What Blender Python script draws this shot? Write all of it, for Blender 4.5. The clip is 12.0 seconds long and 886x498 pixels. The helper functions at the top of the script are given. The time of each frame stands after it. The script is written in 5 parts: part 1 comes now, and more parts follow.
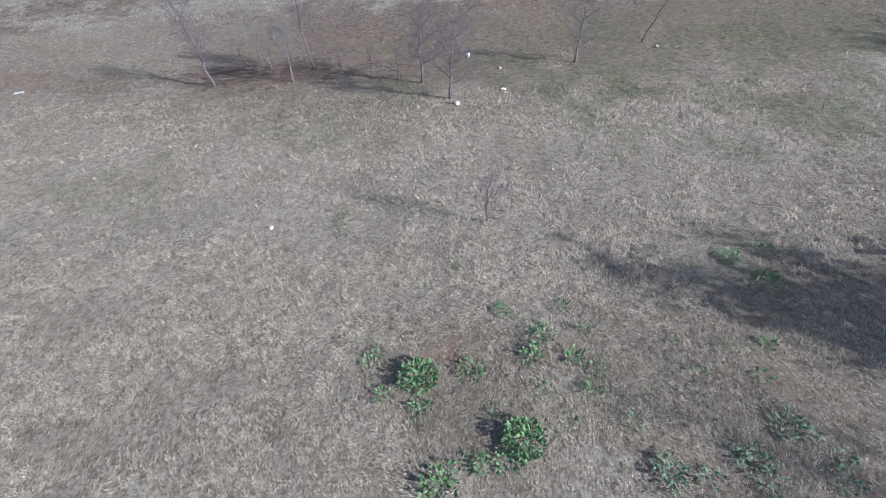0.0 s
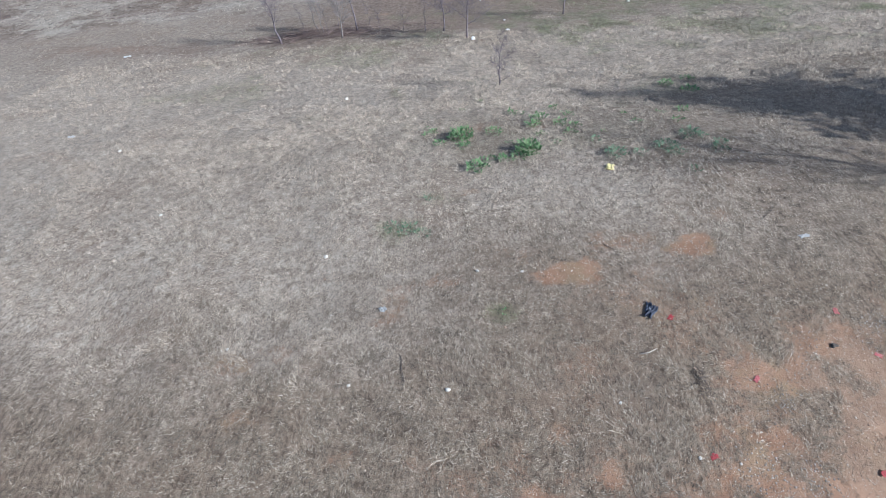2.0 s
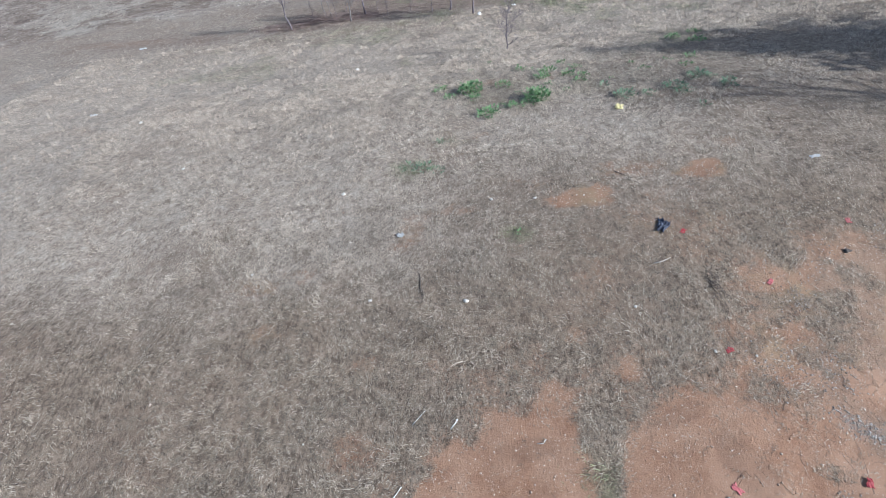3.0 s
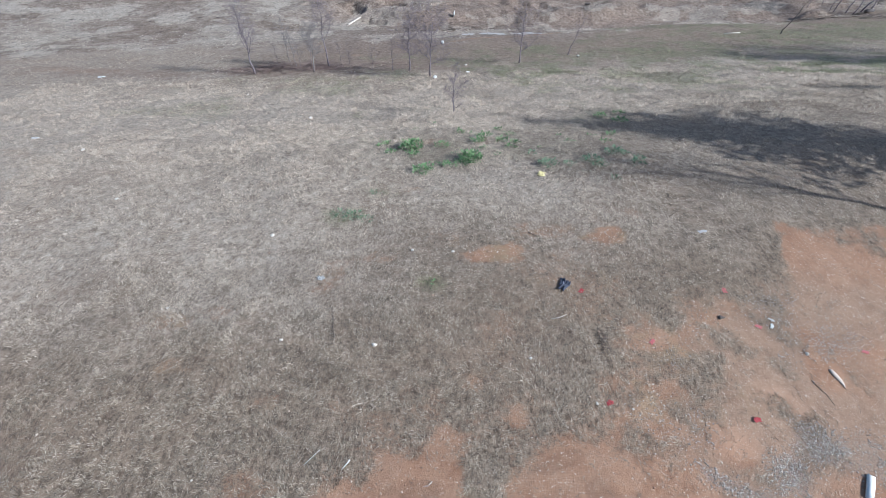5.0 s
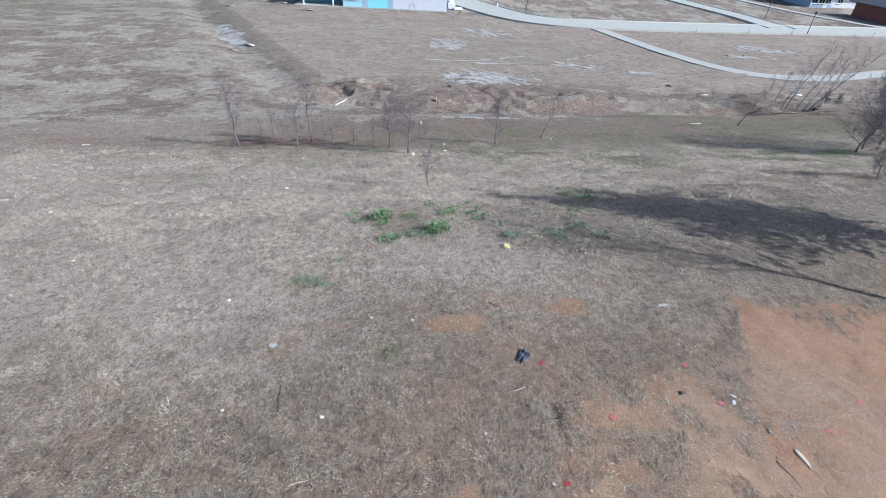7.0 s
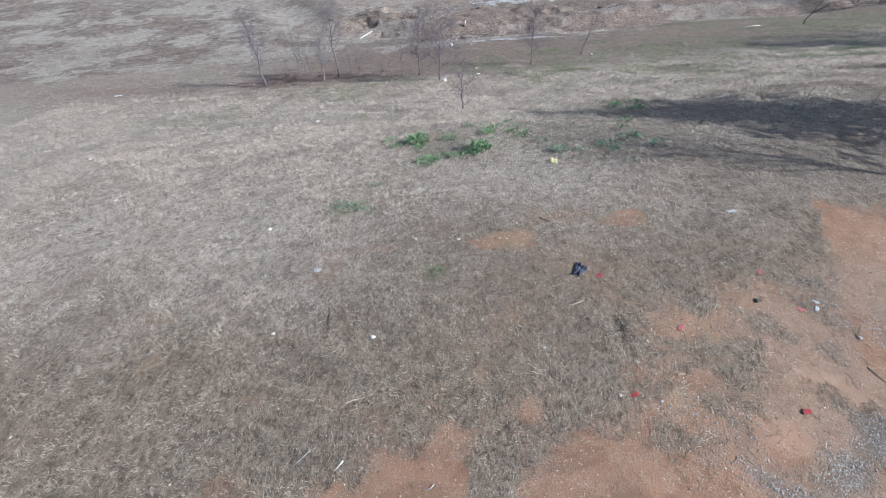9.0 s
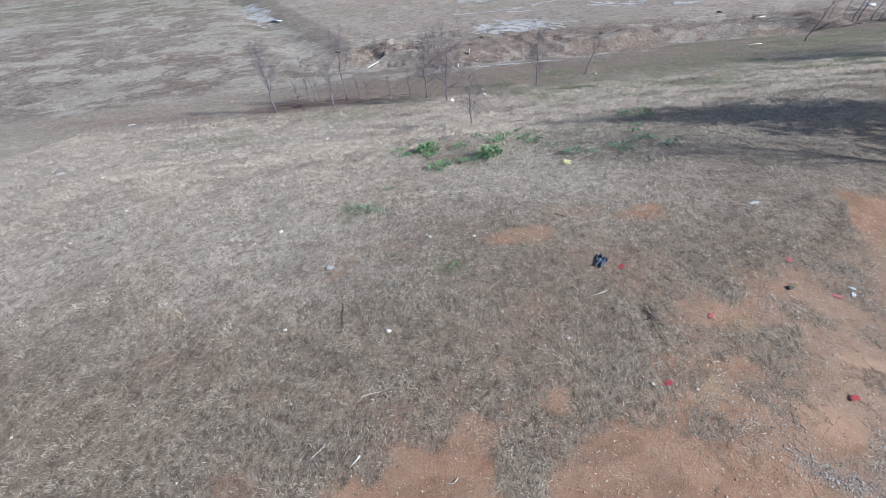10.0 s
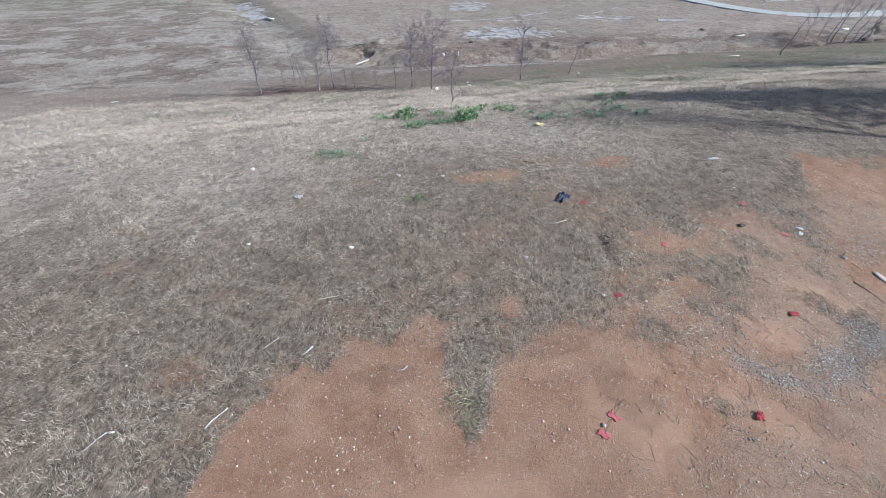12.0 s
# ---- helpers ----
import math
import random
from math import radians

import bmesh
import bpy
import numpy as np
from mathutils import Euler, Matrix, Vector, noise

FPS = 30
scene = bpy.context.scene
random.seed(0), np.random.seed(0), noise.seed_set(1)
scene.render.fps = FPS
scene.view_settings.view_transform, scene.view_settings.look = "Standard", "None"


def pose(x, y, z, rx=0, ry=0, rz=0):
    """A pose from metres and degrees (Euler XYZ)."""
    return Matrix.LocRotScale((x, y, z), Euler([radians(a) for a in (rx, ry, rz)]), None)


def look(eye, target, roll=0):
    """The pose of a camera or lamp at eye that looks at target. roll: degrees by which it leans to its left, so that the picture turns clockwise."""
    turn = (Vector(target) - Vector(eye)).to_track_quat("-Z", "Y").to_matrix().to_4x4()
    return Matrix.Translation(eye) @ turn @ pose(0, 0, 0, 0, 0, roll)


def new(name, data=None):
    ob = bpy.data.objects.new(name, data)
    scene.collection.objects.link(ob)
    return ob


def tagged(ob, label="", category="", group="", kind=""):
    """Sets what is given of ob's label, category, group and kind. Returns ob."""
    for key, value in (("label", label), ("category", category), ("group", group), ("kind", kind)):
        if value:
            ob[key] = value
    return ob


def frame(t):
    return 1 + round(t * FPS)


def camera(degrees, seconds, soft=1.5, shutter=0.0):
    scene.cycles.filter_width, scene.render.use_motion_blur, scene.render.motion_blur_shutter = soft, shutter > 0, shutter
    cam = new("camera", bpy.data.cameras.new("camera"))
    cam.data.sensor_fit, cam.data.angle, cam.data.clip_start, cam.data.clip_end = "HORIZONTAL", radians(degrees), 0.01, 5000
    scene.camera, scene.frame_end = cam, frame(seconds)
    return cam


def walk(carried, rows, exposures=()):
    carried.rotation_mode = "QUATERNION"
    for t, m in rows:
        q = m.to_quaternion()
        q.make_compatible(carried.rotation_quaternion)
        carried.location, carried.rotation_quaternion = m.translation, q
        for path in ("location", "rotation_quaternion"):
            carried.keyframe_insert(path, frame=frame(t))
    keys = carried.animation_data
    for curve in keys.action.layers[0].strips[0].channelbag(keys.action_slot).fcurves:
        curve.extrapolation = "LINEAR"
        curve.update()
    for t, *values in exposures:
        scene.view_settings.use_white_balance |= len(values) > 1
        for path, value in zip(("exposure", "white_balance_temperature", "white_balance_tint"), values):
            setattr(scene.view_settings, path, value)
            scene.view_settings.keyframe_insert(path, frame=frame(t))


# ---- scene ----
cam = camera(84.9, 12.0, soft=0.5)
PATH = [
    (0, (-0.838, 5.924, 7.555), (-0.931, 7.102, 5.941), -2.8),
    (0.5, (-1.02, 3.722, 7.529), (-1.153, 5.083, 6.07), -4.6),
    (1, (-1.184, 1.696, 7.499), (-1.313, 3.077, 6.058), -4.8),
    (1.5, (-1.238, 0.129, 7.596), (-1.341, 1.531, 6.173), -3.4),
    (2, (-1.239, -1.009, 7.625), (-1.37, 0.279, 6.1), -5.4),
    (2.5, (-1.285, -1.8, 7.175), (-1.404, -0.72, 5.496), -5.9),
    (3, (-1.326, -2.122, 6.975), (-1.504, -0.824, 5.464), -8.5),
    (3.2, (-1.214, -2.117, 7.064), (-1.348, -0.721, 5.637), -4.7),
    (4.8, (-0.643, -2.334, 7.277), (-0.688, -0.895, 5.889), -1.1),
    (5, (-0.609, -2.428, 7.273), (-0.616, -0.98, 5.893), 0.7),
    (5.5, (-0.406, -2.463, 7.425), (-0.411, -0.976, 6.088), 0.8),
    (6, (-0.313, -2.4, 7.507), (-0.258, -0.827, 6.274), 3.9),
    (6.5, (-0.201, -2.471, 7.335), (-0.206, -0.828, 6.194), 0.8),
    (7, (-0.182, -2.46, 7.161), (-0.13, -0.817, 6.022), 3.2),
    (7.5, (-0.142, -2.491, 6.934), (-0.092, -0.862, 5.775), 4.0),
    (7.6, (-0.249, -2.454, 6.873), (-0.208, -0.832, 5.704), 3.2),
    (7.7, (-0.2, -2.366, 6.909), (-0.241, -0.81, 5.652), -0.8),
    (9.3, (-0.462, -2.322, 6.298), (-0.573, -0.831, 4.969), -4.0),
    (9.5, (-0.563, -2.386, 6.145), (-0.679, -0.782, 4.957), -4.5),
    (10, (-0.492, -2.53, 5.947), (-0.613, -0.957, 4.718), -4.8),
    (10.5, (-0.34, -2.789, 5.727), (-0.36, -1.265, 4.433), 0.4),
    (11, (-0.143, -3.096, 5.47), (-0.116, -1.543, 4.21), 3.6),
    (11.5, (-0.134, -3.251, 5.238), (-0.163, -1.677, 4.005), 1.0),
    (12, (-0.202, -3.4, 5.014), (-0.263, -1.791, 3.828), -1.3),
]
walk(cam, [(t, look(eye, target, roll)) for t, eye, target, roll in PATH], [(0, 0.38, 5350, 7), (2.5, 0.47, 5350, 7), (5.5, 0.48, 5350, 7), (7.5, 0.44, 5350, 7), (9.5, 0.43, 5350, 7), (12, 0.40, 5350, 7)])

# ---- light ----
SUN_EL = radians(32)
SUN_AZ = math.atan2(0.941, -0.339)          # clockwise from +y
to_sun = Vector((math.sin(SUN_AZ) * math.cos(SUN_EL), math.cos(SUN_AZ) * math.cos(SUN_EL), math.sin(SUN_EL)))
world = bpy.data.worlds.new("sky")
scene.world = world
world.use_nodes = True
sky = world.node_tree.nodes.new("ShaderNodeTexSky")
sky.sky_type, sky.sun_disc, sky.sun_elevation, sky.sun_rotation = "NISHITA", False, SUN_EL, SUN_AZ
sky.air_density, sky.dust_density = 1.0, 2.0
world.node_tree.links.new(sky.outputs[0], world.node_tree.nodes["Background"].inputs[0])
world.node_tree.nodes["Background"].inputs[1].default_value = 0.10
sun = new("sun", bpy.data.lights.new("sun", "SUN"))
sun.data.energy, sun.data.angle, sun.data.color = 5.0, radians(0.53), (1.0, 0.95, 0.88)
sun.matrix_basis = to_sun.to_track_quat("Z", "Y").to_matrix().to_4x4()

# ---- noise and ground form ----


def smooth(a, b, v):
    k = np.clip((np.asarray(v, float) - a) / (b - a), 0, 1)
    return k * k * (3 - 2 * k)


def vnoise(x, y, size, seed=0):
    """Smooth value noise, 0 to 1, with cells of that size."""
    x = np.asarray(x, float) / size + 1000.37 * (seed + 1)
    y = np.asarray(y, float) / size + 731.11 * (seed + 1)
    i, j = np.floor(x), np.floor(y)
    u, v = x - i, y - j
    u, v = u * u * (3 - 2 * u), v * v * (3 - 2 * v)

    def h(a, b):
        w = np.sin(a * 127.1 + b * 311.7 + seed * 74.7) * 43758.5453
        return w - np.floor(w)

    return (h(i, j) * (1 - u) + h(i + 1, j) * u) * (1 - v) + (h(i, j + 1) * (1 - u) + h(i + 1, j + 1) * u) * v


def fbm(x, y, size, seed=0):
    return 0.55 * vnoise(x, y, size, seed) + 0.29 * vnoise(x, y, size * 0.47, seed + 7) + 0.16 * vnoise(x, y, size * 0.21, seed + 13)


def blob(x, y, cx, cy, rx, ry, turn=0.0):
    """1 in the middle of an ellipse, 0 at its rim, below 0 outside."""
    c, s = math.cos(radians(turn)), math.sin(radians(turn))
    u, v = (x - cx) * c + (y - cy) * s, -(x - cx) * s + (y - cy) * c
    return 1 - np.sqrt((u / rx) ** 2 + (v / ry) ** 2)


# section down the bank: distance across it, height
BANK_S = np.array([-60, -30, -2, 3, 5.5, 7.5, 10, 12.5, 15.5, 19, 23, 27, 31, 35, 39, 44, 60, 100, 600.])
BANK_Z = np.array([0.5, 0.5, 0.93, 1.2, 1.02, 0.68, 0.06, -0.66, -1.5, -2.3, -3.2, -4.0, -4.76, -5.4, -5.75, -5.9, -6.4, -6.7, -6.9])
fine_s = np.linspace(-60, 600, 6601)
fine_z = np.interp(fine_s, BANK_S, BANK_Z)
kernel = np.hanning(27)
fine_z[20:-20] = np.convolve(fine_z, kernel / kernel.sum(), "same")[20:-20]


def ditch_line(x):
    return 35.6 + 0.06 * x + 2.6 * np.exp(-((x + 8.5) / 5.5) ** 2) + 0.5 * np.sin(x * 0.5)


def base_height(x, y):
    x, y = np.asarray(x, float), np.asarray(y, float)
    s = y - 0.20 * np.clip(x, -60, 60)
    z = np.interp(s, fine_s, fine_z)
    z = z - 0.085 * np.clip(x - 1.5, 0, 6) * np.clip((6 - s) / 6, 0, 1)
    return z


def height(x, y):
    x, y = np.asarray(x, float), np.asarray(y, float)
    z = base_height(x, y)
    # ditch with a steep far side, a washed-out hole and its spoil
    d = y - ditch_line(x)
    run = smooth(-15, -6, x) * (1 - smooth(24, 34, x))
    near = np.exp(-(np.clip(-d, 0, None) / 2.2) ** 2)
    far = np.exp(-(np.clip(d, 0, None) / 2.6) ** 4)
    rough = fbm(x, y, 1.4, 4) - 0.5
    z = z - run * 0.8 * near * far + run * 0.35 * rough * np.exp(-((d - 3.5) / 2.5) ** 2)
    jag = fbm(x, y, 0.7, 5) - 0.5
    z = z - 0.5 * smooth(0.0, 0.7, blob(x, y, -8.3, 40.6, 1.5, 0.8) + 1.0 * jag) - 0.35 * smooth(0, 0.5, blob(x, y, -6.6, 38.6, 1.5, 0.6, -30) + 1.2 * jag)
    z = z + 0.42 * smooth(0.0, 0.8, blob(x, y, -7.7, 42.6, 1.7, 1.0) + 0.9 * jag) - 0.4 * smooth(0, 0.5, blob(x, y, -5.2, 41.0, 1.2, 0.45, -15) + 1.0 * jag) - 0.3 * smooth(0, 0.5, blob(x, y, -0.8, 40.6, 1.3, 0.45) + 1.0 * jag)
    z = z - 0.35 * smooth(0, 0.5, blob(x, y, -11.6, 41.6, 1.4, 0.5, 20) + 1.0 * jag) + 0.5 * smooth(0, 0.7, blob(x, y, 27.8, 37.7, 1.5, 0.9) + 0.8 * jag)
    # slumped ridges on the far side of the ditch
    ridge = vnoise(x * 0.75 + y * 0.66, x * 0.66 - y * 0.75, 0.9, 6) * 0.6 + vnoise(x * 0.75 + y * 0.66, (x * 0.66 - y * 0.75) * 0.35, 0.5, 8) * 0.4
    z = z + 0.48 * (ridge - 0.5) * smooth(-2, 4, x) * (1 - smooth(36, 44, x)) * np.exp(-((d - 4.5) / 3.2) ** 4)
    # the other ditch, which runs up the field
    c2 = -9 - 0.62 * (y - 40)
    z = z - 0.45 * smooth(38, 44, y) * (1 - smooth(95, 120, y)) * np.exp(-((x - c2 + 4) / 2.2) ** 2)
    # unevenness
    z = z + 0.10 * (fbm(x, y, 2.3, 1) - 0.5) * smooth(3, 9, y) + 0.05 * (fbm(x, y, 0.55, 2) - 0.5)
    return z + 0.28 * (fbm(x, y, 3.0, 9) - 0.5) * smooth(32, 40, y) * (1 - smooth(55, 75, y))


def ground_at(x, y):
    return float(height(x, y))


def bare(x, y):
    """How far the red soil shows through the grass."""
    x, y = np.asarray(x, float), np.asarray(y, float)
    x = x + 0.35 * (fbm(x, y, 1.1, 24) - 0.5)
    edge = np.interp(x, [-2.8, -2.36, -2.26, -1.92, -1.51, -0.96, -0.5, -0.3, 0.15, 0.68, 1.04, 1.56, 2.6, 3.4, 4.2, 5.0, 5.35, 5.6, 5.85, 6.7, 7.4, 8.8, 12],
                     [-9, -1.4, -0.5, -0.07, 0.25, 0.41, 0.25, -0.02, -0.02, 0.02, 0.34, 0.45, 0.75, 1.2, 1.9, 2.5, 3.0, 3.7, 4.74, 4.62, 4.4, 4.5, 4.4])
    wob = fbm(x, y, 0.9, 21) - 0.5
    far = smooth(2.0, 4.5, x)
    m = smooth(-0.42 - 0.3 * far, 0.34 + 0.2 * far, edge - y + (0.75 + 0.5 * far) * wob + (0.7 + 0.4 * far) * (fbm(x, y, 0.3, 22) - 0.5))
    m *= 1 - 0.72 * smooth(-0.1, 0.5, blob(x, y, -0.1, -0.42, 0.36, 0.7, -6) + 0.9 * wob + 0.7 * (fbm(x, y, 0.2, 25) - 0.5))
    # half-grown ground on the gravel side
    m *= 1 - 0.35 * smooth(0.42, 0.64, fbm(x, y, 0.75, 33)) * smooth(1.0, 2.2, x) * (1 - smooth(4.6, 7.2, x)) * (0.25 + 0.75 * smooth(1.5, 2.4, y))
    m *= 1 - 0.3 * smooth(-0.2, 0.7, blob(x, y, 3.4, 2.1, 1.3, 0.7, 42) + 1.0 * wob)
    m *= 1 - 0.55 * smooth(0.0, 0.5, blob(x, y, 5.3, 2.9, 0.5, 1.3, 40) + 0.8 * wob)
    # thin, worn ground between the turf and the open soil
    zone = smooth(-0.2, 0.45, blob(x, y, 3.9, 1.65, 3.2, 1.75, 30) + 0.5 * wob)
    m = m * (1 - 0.8 * zone) + 0.8 * zone * (0.42 + 0.52 * smooth(0.36, 0.62, fbm(x, y, 0.42, 26)))
    slant = 0.6 * vnoise((x * 0.86 - y * 0.5) * 0.4, x * 0.5 + y * 0.86, 0.16, 27) + 0.4 * fbm(x, y, 0.3, 28)
    m = m - 0.42 * smooth(0.58, 0.74, slant) * smooth(1.4, 2.2, x) * (1 - smooth(5.5, 6.5, x)) * (1 - smooth(1.0, 2.0, y))
    spots = [(0.05, 3.9, 0.62, 0.24, 10), (2.44, 4.55, 0.36, 0.18, 15), (0.46, 0.77, 0.17, 0.15, 0), (-2.04, 0.85, 0.26, 0.16, 0),
             (-0.7, 0.36, 0.26, 0.2, 0), (1.2, 4.6, 0.7, 0.22, 12), (-0.6, 4.1, 0.6, 0.2, 0), (-4.0, 2.45, 0.5, 0.18, 0), (3.2, 5.2, 0.3, 0.2, 0),
             (4.25, 2.45, 0.9, 0.28, -35), (5.1, 1.9, 0.5, 0.3, -30), (-1.5, 6.2, 0.3, 0.2, 0), (-1.5, 8.95, 0.55, 0.35, 0), (-0.3, 1.3, 0.2, 0.14, 0),
             (-3.1, 0.9, 0.35, 0.15, 20), (-4.4, 1.4, 0.3, 0.14, 0), (-3.0, -0.2, 0.3, 0.2, 0), (0.9, 1.0, 0.25, 0.12, 0), (-0.24, 1.25, 0.2, 0.13, 0), (5.1, 1.75, 0.55, 0.25, -50), (-1.9, 3.75, 0.5, 0.12, 8), (-0.35, 4.3, 0.8, 0.3, 5), (0.9, 4.75, 0.45, 0.2, 5), (-5.1, 2.25, 0.4, 0.15, 0), (-1.0, 9.2, 0.5, 0.3, 0), (0.6, 9.2, 0.4, 0.25, 20)]
    crumb = 1.1 * wob + 0.7 * (fbm(x, y, 0.22, 23) - 0.5)
    for k, (cx, cy, rx, ry, turn) in enumerate(spots):
        strong, loose = (0.95, 1.35) if k in (0, 1, 2, 4, 9, 10) else (0.5, 1.7)
        m = np.maximum(m, strong * smooth(-0.5, 0.9, blob(x, y, cx, cy, rx * 1.3, ry * 1.35, turn) + loose * crumb))
    worn = 0.75 * smooth(0.48, 0.75, fbm(x, y, 1.3, 31)) * smooth(7, 3, y) * smooth(-6, -3, x)
    thin = smooth(2.5, 0.8, y + 1.4 * wob) * smooth(-3.6, -1.2, x) * (0.2 + 0.5 * smooth(0.38, 0.62, fbm(x, y, 0.5, 34)))
    m = np.maximum(m, 0.62 * thin)
    track = np.maximum(smooth(-0.2, 0.8, blob(x, y, -20, 22.8, 8, 1.3, -14) + 0.8 * wob), smooth(-0.2, 0.8, blob(x, y, -12.5, 9.2, 4.0, 0.6, -30) + 0.8 * wob))
    wash = np.exp(-((y - 29.1 - 0.3 * x - 0.35 * np.sin(x * 0.9)) / 0.22) ** 2) * smooth(-2, 0, x) * (1 - smooth(6, 9, x)) + np.exp(-((y - 25.2) / 0.25) ** 2) * np.exp(-((x + 5.9) / 0.8) ** 2)
    m = np.maximum(m, 0.42 * track)
    m = np.maximum(m, 0.85 * wash)
    return np.clip(np.maximum(m, worn * 0.6), 0, 1)


def gravel(x, y):
    wob = fbm(x, y, 0.6, 41) - 0.5
    m = np.zeros(np.shape(x))
    for cx, cy, rx, ry, turn, k in [(2.6, 0.8, 0.5, 0.36, 0, 0.22), (3.16, -0.02, 0.5, 0.13, -22, 0.9), (4.05, 0.2, 0.34, 0.26, 20, 1.0), (4.6, 0.5, 0.5, 0.35, 15, 0.9), (2.47, -0.70, 0.12, 0.07, -30, 0.5),
                                    (2.75, -0.98, 0.2, 0.08, -35, 0.5), (5.5, 2.2, 0.8, 0.4, 30, 0.5), (5.3, 0.45, 0.6, 0.4, 0, 0.7), (5.0, 2.9, 0.5, 0.3, 40, 0.4), (3.0, 1.9, 0.7, 0.25, 50, 0.3)]:
        m = np.maximum(m, k * smooth(-0.35, 0.85, blob(x, y, cx, cy, rx * 1.15, ry * 1.2, turn) + 1.6 * wob))
    return m


def green(x, y):
    wob = fbm(x, y, 1.6, 51) - 0.5
    m = np.zeros(np.shape(x))
    fleck = 2.4 * wob + 2.6 * (fbm(x, y, 0.8, 52) - 0.5)
    far_green = [(9, 18.3, 8, 3, 8, 0.55), (13, 23.5, 15, 5.2, 8, 0.68), (24, 27, 13, 5, 20, 0.7), (3, 20.8, 7, 2.6, 8, 0.7), (19, 19, 5, 2.5, 0, 0.95), (5, 60, 30, 6, 5, 0.25), (-60, 75, 40, 12, 0, 0.5), (7, 47, 9, 2, 0, 0.35), (16, 32.5, 6, 1.6, 5, 0.7)]
    near_green = [(-2.5, 5.08, 0.5, 0.25, 0, 0.6), (-1.9, 6.0, 0.6, 0.35, 0, 0.4),
                                    (-11, 14.3, 2.2, 1.2, 10, 0.4), (-5.8, 11.1, 0.7, 0.4, 0, 0.3), (-6.3, 17.3, 2.2, 1.0, 0, 0.4), (-0.4, 8.3, 2.2, 1.2, 0, 0.28),
                                    (2.2, 8.3, 2.2, 1.0, 0, 0.22), (4.3, 11.1, 1.8, 1.2, 0, 0.35), (-0.8, 3.15, 0.2, 0.15, 0, 0.6),
                                    (-3.0, -1.1, 0.5, 0.4, 0, 0.4), (-0.2, -0.75, 0.35, 0.5, 0, 0.55), (-2.0, 21, 3.5, 1.0, 0, 0.55), (-6, 19.3, 4, 0.9, 0, 0.4)]
    for cx, cy, rx, ry, turn, k in far_green + near_green:
        m = np.maximum(m, k * smooth(-0.55, 0.95, blob(x, y, cx, cy, rx, ry, turn) + fleck))
    return m


def litter(x, y):
    wob = fbm(x, y, 1.2, 61) - 0.5
    m = np.zeros(np.shape(x))
    for cx, cy, rx, ry, turn, k in [(-8, 22.8, 5, 2.2, 0, 0.9), (-2.5, 22.2, 3.5, 1.8, 0, 0.75), (-5, 27.5, 8, 3.6, 0, 0.9), (3, 28.5, 8, 2.4, 5, 0.75), (28, 34.5, 7, 2.2, 10, 0.9), (-13, 30, 9, 4, 0, 0.45), (-7.7, 42.4, 2.4, 1.4, 0, 1.0), (27.8, 37.7, 1.7, 1.1, 0, 1.0), (-19, 22.5, 8, 1.6, -12, 0.7), (14, 40.5, 15, 3.2, 3, 0.8), (-6.5, 39.5, 5, 1.6, 0, 0.55), (4, 32, 9, 1.6, 3, 0.5)]:
        m = np.maximum(m, k * smooth(-0.45, 0.75, blob(x, y, cx, cy, rx, ry, turn) + 1.5 * wob + 0.7 * (fbm(x, y, 0.4, 62) - 0.5)))
    d = np.asarray(y, float) - ditch_line(x)
    side = smooth(-13, -7, x) * (1 - smooth(32, 42, x)) * np.exp(-((d - 3.2) / 3.6) ** 4)
    return np.maximum(m, side * (0.75 + 0.5 * wob))


def field(x, y):
    s = np.asarray(y, float) - 0.2 * np.clip(x, -60, 60)
    return smooth(24, 31, s - 0.10 * np.clip(x, 0, 60) + 6 * (fbm(x, y, 5, 71) - 0.5) - 4 * smooth(0, -20, x))


def tussock(x, y):
    """Pale clumps of dead grass that break up the dark field."""
    x, y = np.asarray(x, float), np.asarray(y, float)
    v = 0.5 * vnoise(x * 0.62, y, 1.5, 121) + 0.28 * vnoise(x, y, 0.62, 122) + 0.22 * vnoise(x, y, 6.5, 123)
    return smooth(0.46, 0.60, v)


def mud(x, y):
    """A trodden muddy band that runs up the field beside the puddle."""
    x, y = np.asarray(x, float), np.asarray(y, float)
    c = -13.0 - 0.61 * (y - 45.5)
    wide = 2.0 + 1.2 * (fbm(x, y, 4.0, 124) - 0.5)
    return np.exp(-((x - c) / wide) ** 4) * smooth(40, 45, y) * (1 - smooth(90, 110, y))


def silt(x, y):
    """Smooth washed mud without stones."""
    wob = fbm(x, y, 0.5, 126) - 0.5
    m = np.zeros(np.shape(x))
    for cx, cy, rx, ry, turn in [(0.1, -1.5, 0.8, 0.42, 0), (1.5, -0.65, 0.34, 0.62, 38), (2.85, -0.5, 0.5, 0.26, -20), (3.45, 0.62, 0.5, 0.28, -10), (4.3, 1.2, 0.5, 0.3, -30)]:
        m = np.maximum(m, smooth(-0.1, 0.45, blob(x, y, cx, cy, rx, ry, turn) + 0.9 * wob))
    return m


def thatch(x, y):
    """Thin, trodden ground among the weeds at the top of the bank."""
    wob = fbm(x, y, 0.9, 111) - 0.5
    m = smooth(-0.2, 0.7, blob(x, y, -0.4, 8.5, 2.4, 1.6) + 1.6 * wob)
    return np.maximum(m, 0.9 * smooth(-0.3, 0.7, blob(x, y, 3.6, 8.8, 3.4, 2.4, 10) + 1.6 * wob))


